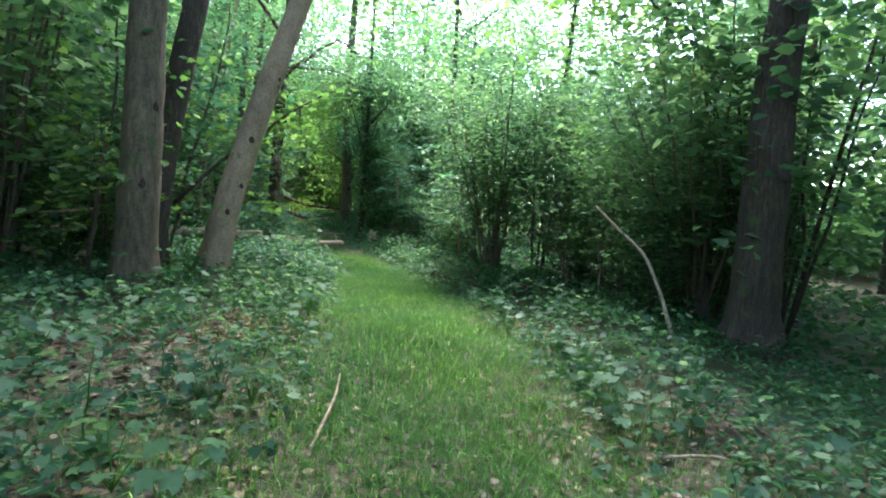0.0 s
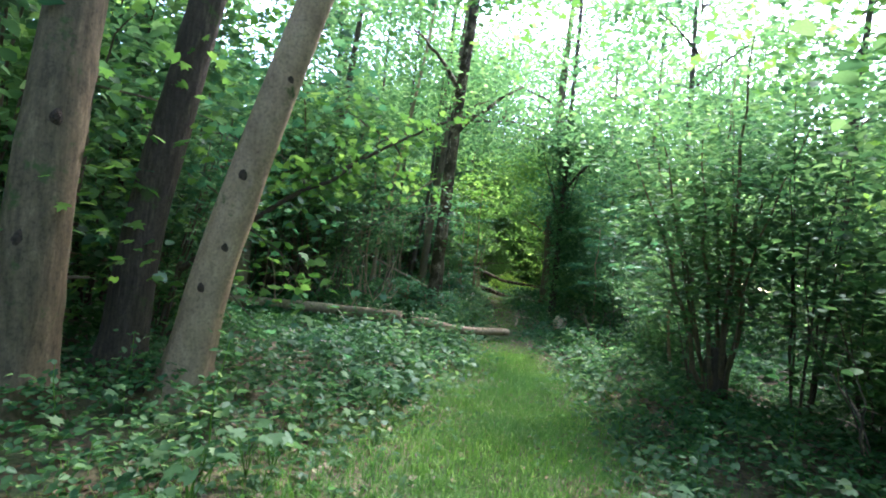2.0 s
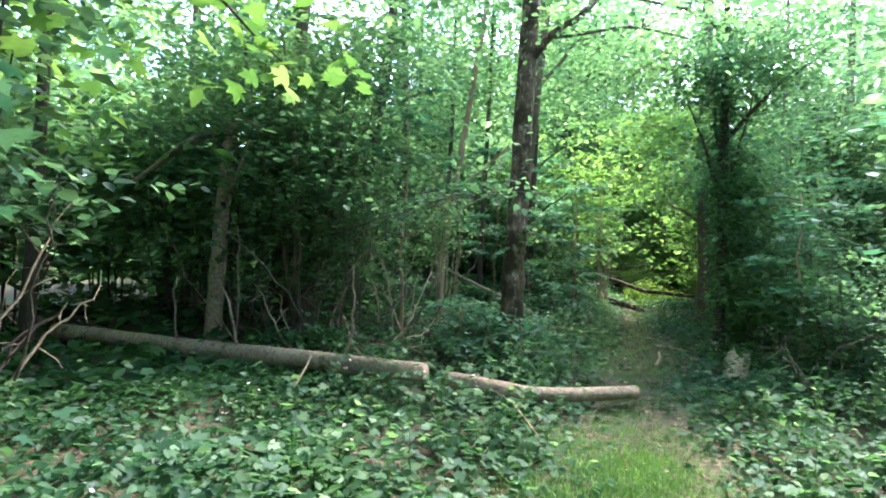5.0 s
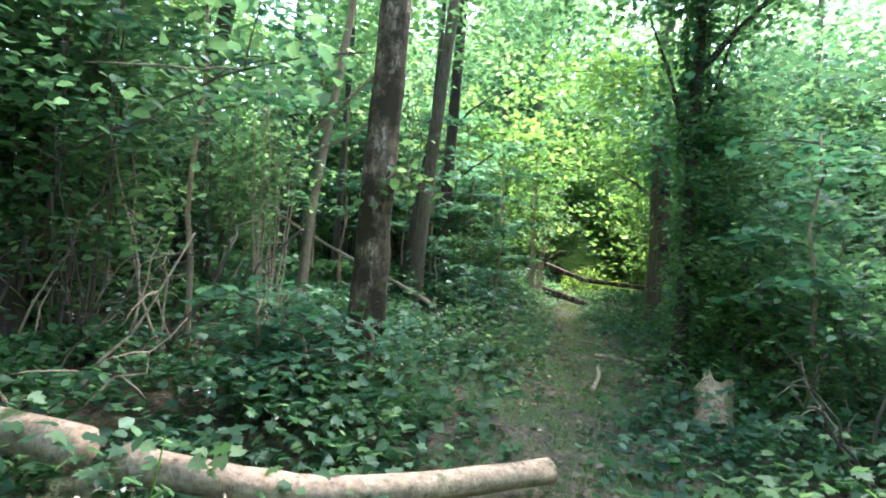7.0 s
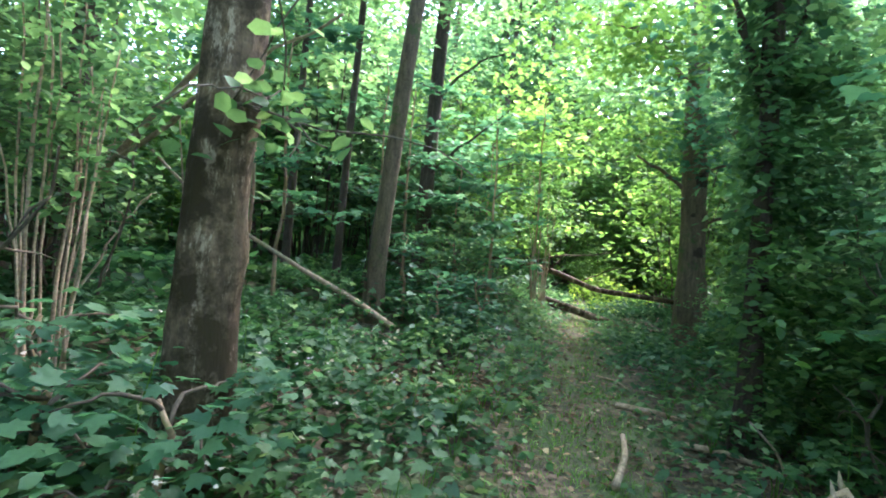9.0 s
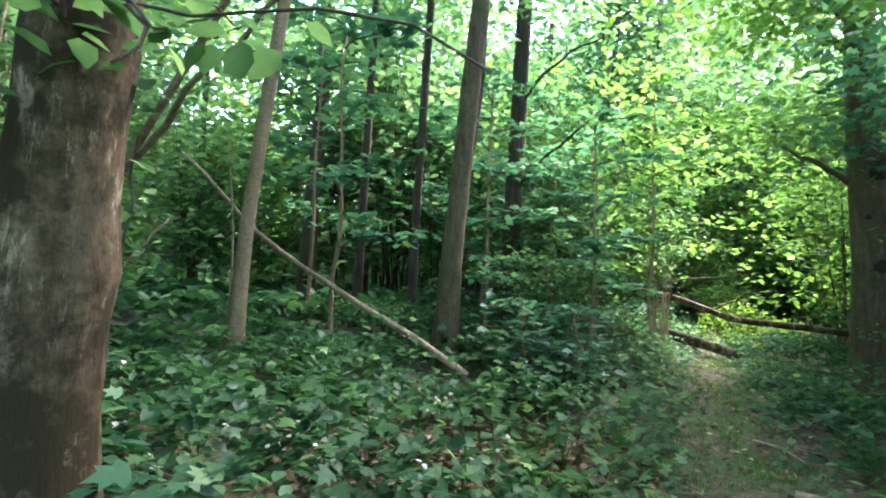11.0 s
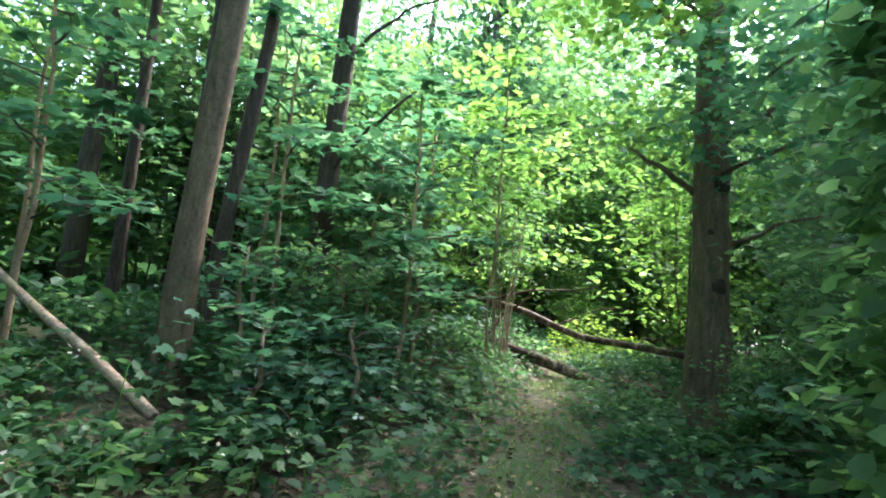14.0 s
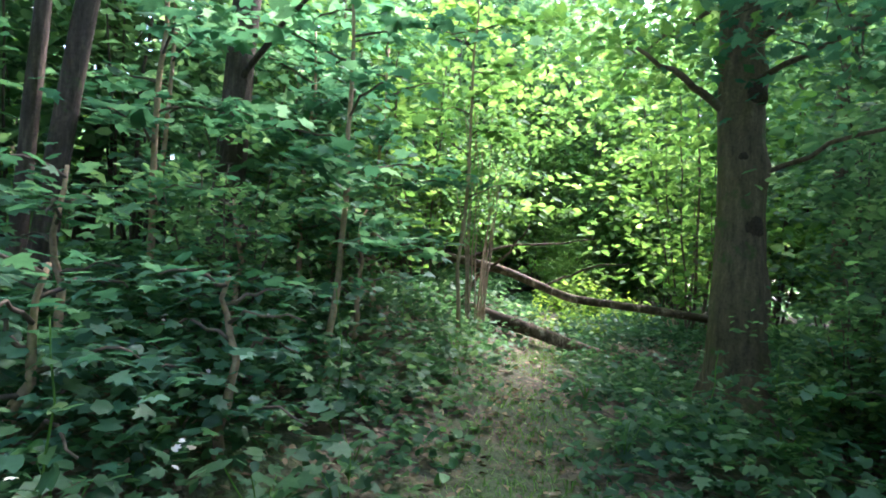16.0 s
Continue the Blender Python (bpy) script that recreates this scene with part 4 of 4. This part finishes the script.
def build_litter():
    rg = np.random.default_rng(121)
    n = 34000
    y = rg.uniform(-4, 28, n)
    d = rg.standard_normal(n) * np.where(rg.random(n) < .3, .35, 2.0)
    x = path_x(y) + d
    keep = (np.abs(d) > .9) | (rg.random(n) < np.interp(y, [0, 3, 12, 15], [.35, .12, .15, .22]))
    x, y = x[keep], y[keep]
    for px, py, r, m in ((-3.3, 17.8, .45, 900), (-2.9, 18.5, .4, 700), (-3.7, 17.3, .35, 500), (-2.2, 2.6, .7, 1200), (-2.0, 4.1, .35, 500), (.9, 2.0, .6, 600), (-.5, 17.9, .4, 500)):
        x, y = np.concatenate([x, px + r * rg.standard_normal(m)]), np.concatenate([y, py + r * rg.standard_normal(m)])
    n = len(x)
    c = np.stack([x, y, ground_z(x, y) + rg.uniform(.005, .03, n)], -1)
    v, f = leaf_arrays(c, rg.uniform(.035, .075, n), rg, .25, "oval")
    tagged(new("leaf_litter", raw_mesh("leaf_litter", v, f, M_LITTER)), "scattered dry brown leaves on the path", "leaf litter", kind="stuff")


build_litter()


# ---- leafy boughs and saplings close to the path ----
def bough(name, a, b, r, leaves, size, mat, bark, label, seed, kind="lobed", spread=.38, category="branch"):
    """A branch with side twigs and leaves hung along it."""
    rg = np.random.default_rng(seed)
    a, b = np.asarray(a, float), np.asarray(b, float)
    base = thing(name, a, label, category)
    pts = curve_points((0, 0, 0), b - a, 12, .15, .03, seed)
    v, f = tube(pts, np.linspace(r, r * .35, 12), 8, .08, seed)
    stem = part("stem", raw_mesh("stem", v, f, bark, True), base)
    ends = []
    for i in range(7):
        p = pts[2 + i + (i % 2)]
        q = p + rg.standard_normal(3) * np.array([.45, .45, .25])
        v, f = tube(curve_points(p, q, 6, .05, .02, seed + i), np.linspace(r * .4, .004, 6), 5, .05, i)
        part("twig", raw_mesh("twig", v, f, bark, True), stem)
        ends += [q, (p + q) / 2]
    c = np.concatenate([np.array(ends), pts[3:]])
    C = sprays(c[rg.integers(0, len(c), leaves // 8)], 8, spread * .7, .5, rg)
    C = off_path(C, a)
    v, f = leaf_arrays(C, rg.uniform(.6, 1.2, len(C)) * size, rg, .5, kind)
    part("foliage", raw_mesh("foliage", v, f, mat), base)
    return base


bough("leaning_branch", (-3.3, 6.75, 1.15), (-1.25, 9.0, 3.28), .034, 520, .12, M_MAPLE, M_BARK_DARK, "dark slanting branch with green lobed leaves", 201)
bough("sycamore_sapling", on(-3.6, 7.4, 0), (-2.9, 7.8, 4.2), .03, 760, .12, M_SYC, M_TWIG, "young sycamore with fresh green lobed leaves", 202, spread=.7, category="sapling")
bough("sycamore_sapling", on(-4.2, 6.2, 0), (-3.8, 6.0, 3.6), .03, 640, .12, M_MAPLE, M_TWIG, "young sycamore with bright green lobed leaves", 203, spread=.7, category="sapling")
bough("leafy_branch", (-2.98, 15.1, 2.1), (-2.5, 15.1, 1.82), .012, 88, .11, M_HAZEL, M_TWIG, "low leafy branch growing from the mossy trunk", 204, "oval", .2)
bough("leafy_branch", (-5.2, 13.5, 1.9), (-1.8, 13.0, 2.33), .013, 330, .10, M_HAZEL, M_TWIG, "thin hazel branch arching towards the path with broad leaves", 205, "oval", .3)


bough("leafy_branch", (-2.92, 15.25, 5.0), (-.7, 15.9, 4.9), .03, 900, .11, M_CANOPY, M_TWIG, "leafy branch reaching over the path high up", 206, "oval", 1.0)
# the next two carry extra leaves, mostly out of view, to shade the path
bough("leafy_branch", (-.37, 18.55, 5.2), (-2.3, 17.6, 5.2), .03, 2400, .11, M_CANOPY, M_TWIG, "leafy branch reaching over the path high up", 207, "oval", 1.0)
bough("leafy_branch", (-1.05, 23.9, 5.2), (-2.6, 21.6, 5.2), .03, 2400, .12, M_MAPLE, M_TWIG, "leafy branch reaching over the path high up", 208, "lobed", 1.0)
bough("leafy_branch", (-1.35, 6.25, 4.75), (.1, 9.6, 5.0), .03, 500, .11, M_MAPLE, M_TWIG, "leafy branch reaching over the path high up", 209, "lobed", 1.0)


bough("leafy_branch", (-.9, 23.8, 3.3), (.9, 21.9, 3.3), .03, 700, .13, M_SYC, M_TWIG, "leafy branch of the burred tree hanging over the undergrowth", 210, "lobed", .9)
bough("leafy_branch", (-.9, 23.8, 4.0), (-.2, 21.6, 3.9), .03, 700, .13, M_SYC, M_TWIG, "leafy branch of the burred tree hanging over the undergrowth", 211, "lobed", .9)
bough("leafy_branch", (-.35, 18.55, 3.6), (-.5, 20.6, 3.7), .03, 700, .12, M_SYC, M_TWIG, "leafy branch reaching over the path high up", 212, "lobed", .9)


# added bough that keeps the sun off the ground at the path's end
bough("leafy_branch", (-.96, 23.95, 4.3), (-2.5, 26.2, 4.1), .03, 1500, .12, M_MAPLE, M_TWIG, "bright leafy branch added to shade the end of the path", 213, "lobed", .9)


# ---- hazel stool with a stout old base ----
def hazel_stool(x, y, seed):
    rg = np.random.default_rng(seed)
    base = thing("hazel_stool", (x, y, gz(x, y)), "old coppiced hazel with a dark stout base and slim poles", "shrub")
    part("stump", trunk_mesh([(0, 0, 0), (.02, 0, .4), (.0, 0, .8), (-.02, 0, 1.1)], [.2, .17, .16, .07], M_BARK_DARK, 18, .16, seed, .4), base)
    tips = []
    for i in range(9):
        a = i * 2 * math.pi / 9 + rg.uniform(-.3, .3)
        h, out = rg.uniform(3.2, 5.6), rg.uniform(.5, 1.5)
        pts = curve_points((.1 * math.cos(a), .1 * math.sin(a), .3), (out * math.cos(a) - .3, out * math.sin(a), h), 10, .2, .04, seed + i)
        v, f = tube(pts, np.linspace(rg.uniform(.02, .045), .008, 10), 7, .06, i)
        part("pole", raw_mesh("pole", v, f, M_BARK_GREY, True), base)
        tips.append(pts[3:])
    T = np.concatenate(tips)
    c = T[rg.integers(0, len(T), 560)] + rg.standard_normal((560, 3)) * np.array([.55, .55, .3])
    C = sprays(c, 14, .26, .16, rg)
    C = off_path(C[C[:, 2] > .9], base.location)
    v, f = leaf_arrays(C, rg.uniform(.07, .13, len(C)), rg, .3, "oval")
    part("foliage", raw_mesh("foliage", v, f, M_HAZEL), base)


hazel_stool(2.3, 10.6, 301)
hazel_stool(3.8, 19.9, 302)
hazel_stool(4.6, 6.6, 303)
hazel_stool(-8.6, 16.9, 304)
hazel_stool(-5.7, 13.6, 305)


# ---- bare brush ----
def dead_brush(x, y, n, reach, height, seed, label="tangle of bare thin dead branches"):
    """A tangle of bare arching twigs that stand out of the undergrowth."""
    rg = np.random.default_rng(seed)
    base = thing("dead_brush", (x, y, gz(x, y)), label, "brush")
    for i in range(n):
        a = rg.uniform(0, 6.28)
        p0 = np.array([rg.normal() * .2, rg.normal() * .2, -.05])
        p1 = p0 + np.array([math.cos(a) * reach * rg.uniform(.4, 1), math.sin(a) * reach * rg.uniform(.4, 1), height * rg.uniform(.4, 1)])
        pts = curve_points(p0, p1, 11, rg.uniform(-.1, .4), .035, seed * 20 + i)
        r0 = rg.uniform(.008, .02)
        pieces = [tube(pts, np.linspace(r0, r0 * .35, 11), 6, .1, i)]
        for k in (4, 6, 8):
            q = pts[k] + rg.standard_normal(3) * np.array([.22, .22, .16])
            pieces.append(tube(curve_points(pts[k], q, 5, .03, .015, i * 9 + k), np.linspace(r0 * .5, .003, 5), 5, .1, k))
        v, f = join(pieces)
        part("twig", raw_mesh("twig", v, f, M_DEAD if i % 2 else M_TWIG, True), base)


for i, (x, y, n, reach, height) in enumerate([(-3.7, 12.9, 6, 1.2, 1.5), (-5.0, 13.1, 8, 1.6, 2.4), (-6.3, 13.2, 9, 1.5, 2.6), (-4.4, 14.0, 8, 1.0, 2.4), (1.0, 15.6, 10, .9, 1.3), (1.2, 17.3, 9, .8, 1.6), (.4, 18.0, 6, .5, 1.0),
                                            (-4.6, 7.9, 9, 1.2, 1.4), (-5.2, 9.3, 9, 1.4, 2.0), (-5.8, 16.2, 7, .9, 2.6), (3.4, 8.4, 7, .8, 1.8), (-1.4, 26.9, 6, .9, 1.2)]):
    dead_brush(x, y, n, reach, height, 400 + i)


# ---- flowering herbs rising over the brambles ----
def herb(seed, height, label):
    rg = np.random.default_rng(seed)
    base = thing("herb", (0, 0, 0), label, "herb", "tall herbs beside the path")
    pts = curve_points((0, 0, -.03), (rg.normal() * .06, rg.normal() * .06, height), 8, 0, .012, seed)
    v, f = tube(pts, np.linspace(.006, .0025, 8), 5, .05, seed)
    part("stem", raw_mesh("stem", v, f, M_GRASS, True), base)
    c = np.repeat(pts[1:], 4, 0) + rg.standard_normal((28, 3)) * np.array([.05, .05, .015])
    v, f = leaf_arrays(c, np.linspace(.11, .05, 28), rg, .5, "oval")
    part("foliage", raw_mesh("foliage", v, f, M_SEED), base)
    return base


HP = [herb(501, .75, "tall green herb with paired leaves"), herb(502, .6, "tall green herb with paired leaves"), herb(503, .9, "tall green herb with paired leaves")]
rg_h = np.random.default_rng(55)
for i in range(54):
    y = rg_h.uniform(1, 23)
    x = float(path_x(y) + (half_width(y) + .35 + abs(rg_h.normal()) * .9) * (-1 if i % 3 else 1))
    m = pose(x, y, gz(x, y), 0, 0, i * 47 % 360)
    if i < 3:
        HP[i].matrix_basis = m
    else:
        copy_thing(HP[i % 3], m)


# ---- sycamore saplings with layered sprays ----
def sapling(x, y, height, branches, leaves, seed, low, reach, mat=M_SYC, size=.15, lean=(0, 0)):
    """A young sycamore: slim stem, near-level branches, lobed leaves lying in layers."""
    rg = np.random.default_rng(seed)
    base = thing("sycamore_sapling", (x, y, gz(x, y)), "young sycamore with layered blue-green lobed leaves", "sapling")
    stem = curve_points((0, 0, -.05), (lean[0], lean[1], height), 10, 0, .03, seed)
    v, f = tube(stem, np.linspace(.03, .01, 10), 8, .05, seed)
    main = part("stem", raw_mesh("stem", v, f, M_BARK_PALE, True), base)
    c = []
    for i in range(branches):
        h = low + (height - low) * (i + .5) / branches
        p = np.array([np.interp(h, stem[:, 2], stem[:, k]) for k in range(3)])
        a = i * 2.4 + rg.uniform(-.4, .4)
        q = p + np.array([math.cos(a), math.sin(a), .12]) * reach * rg.uniform(.6, 1.1)
        pts = curve_points(p, q, 8, .06, .02, seed * 9 + i)
        v, f = tube(pts, np.linspace(.012, .004, 8), 6, .05, i)
        part("branch", raw_mesh("branch", v, f, M_TWIG, True), main)
        c.append(pts[2:])
    c = np.concatenate(c)
    C = sprays(c[rg.integers(0, len(c), leaves // 5)], 5, .17, .22, rg)
    C = off_path(C, base.location)
    v, f = leaf_arrays(C, rg.uniform(.6, 1.2, len(C)) * size, rg, .3, "lobed")
    part("foliage", raw_mesh("foliage", v, f, mat), base)


sapling(-3.95, 21.6, 3.4, 12, 620, 601, .9, 1.0)
sapling(-4.9, 22.4, 3.0, 10, 480, 602, .9, .9)
sapling(-3.9, 24.2, 4.4, 11, 480, 603, 1.6, 1.0, M_MAPLE)
sapling(1.2, 20.4, 3.6, 12, 520, 604, .6, .9)
sapling(.7, 16.9, 2.8, 10, 360, 605, .8, .8)
sapling(2.0, 12.9, 3.4, 11, 420, 606, .7, .9)
sapling(-4.6, 14.6, 4.2, 10, 260, 607, 2.2, 1.0)
sapling(-5.9, 18.9, 3.6, 9, 360, 608, 1.0, .9)
for i, (x, y, h) in enumerate([(-3.1, 14.55, .7), (-3.65, 14.8, .8), (-2.75, 14.75, .7), (-2.95, 14.2, .7), (-3.4, 14.2, .85), (-3.75, 19.4, .9), (-3.5, 20.1, .9), (-4.5, 19.9, 1.2), (-4.1, 22.3, 1.3), (-4.2, 20.8, 1.2)]):
    sapling(x, y, h, 8, 230, 620 + i, .15, .5, size=.105)
sapling(-5.1, 20.9, 3.6, 12, 480, 609, .9, 1.0)
sapling(-4.7, 23.5, 3.2, 11, 460, 610, .8, 1.0)
sapling(-6.3, 21.9, 4.2, 12, 520, 611, 1.0, 1.1)
sapling(-5.7, 24.0, 4.4, 12, 520, 612, 1.2, 1.1)
sapling(-6.9, 19.4, 4.4, 12, 520, 613, 1.2, 1.1)


for i, (x, y, h) in enumerate([(.25, 19.7, 1.0), (-.15, 20.7, .9), (.7, 18.9, 1.2), (.0, 22.0, 1.0), (-.3, 22.9, .8)]):
    sapling(x, y, h, 8, 220, 640 + i, .15, .5, size=.125)


def low_plant(seed):
    rg = np.random.default_rng(seed)
    base = thing("seedling", (0, 0, 0), "small green broad-leaved seedling on the forest floor", "seedling", "seedlings beside the path")
    for i in range(5):
        a = i * 1.3 + rg.uniform(0, .4)
        h, out = rg.uniform(.12, .3), rg.uniform(.05, .16)
        pts = curve_points((0, 0, -.02), (out * math.cos(a), out * math.sin(a), h), 5, .03, .006, seed + i)
        v, f = tube(pts, np.linspace(.004, .002, 5), 5, .05, i)
        part("stem", raw_mesh("stem", v, f, M_GRASS, True), base)
        v, f = leaf_arrays(pts[-1:], rg.uniform(.075, .125, 1), rg, .35, "lobed")
        part("leaf", raw_mesh("leaf", v, f, M_SEED), base)
    return base


LP = [low_plant(701), low_plant(711), low_plant(721), low_plant(731)]
rg_p = np.random.default_rng(77)
for i in range(150):
    y = rg_p.uniform(.5, 23)
    x = float(path_x(y) + (half_width(y) + .05 + abs(rg_p.normal()) * .9) * (-1 if i % 5 < 3 else 1))
    m = pose(x, y, gz(x, y) + .08, 0, 0, i * 61 % 360)
    if i < 4:
        LP[i].matrix_basis = m
    else:
        copy_thing(LP[i % 4], m)


# ---- blossoms on the brambles ----
def build_blossoms():
    rg = np.random.default_rng(131)
    n = 60
    y = rg.uniform(6, 22, n)
    d = half_width(y) + .5 + np.abs(rg.standard_normal(n)) * 1.1
    x = path_x(y) - d
    c = np.repeat(np.stack([x, y, ground_z(x, y) + .42 + .12 * rg.random(n)], -1), 4, 0)
    c += rg.standard_normal(c.shape) * .035
    v, f = leaf_arrays(c, rg.uniform(.018, .034, len(c)), rg, .6, "lobed")
    tagged(new("bramble_blossom", raw_mesh("bramble_blossom", v, f, M_FLOWER)), "small pale pink bramble blossoms", "blossom", kind="stuff")


build_blossoms()
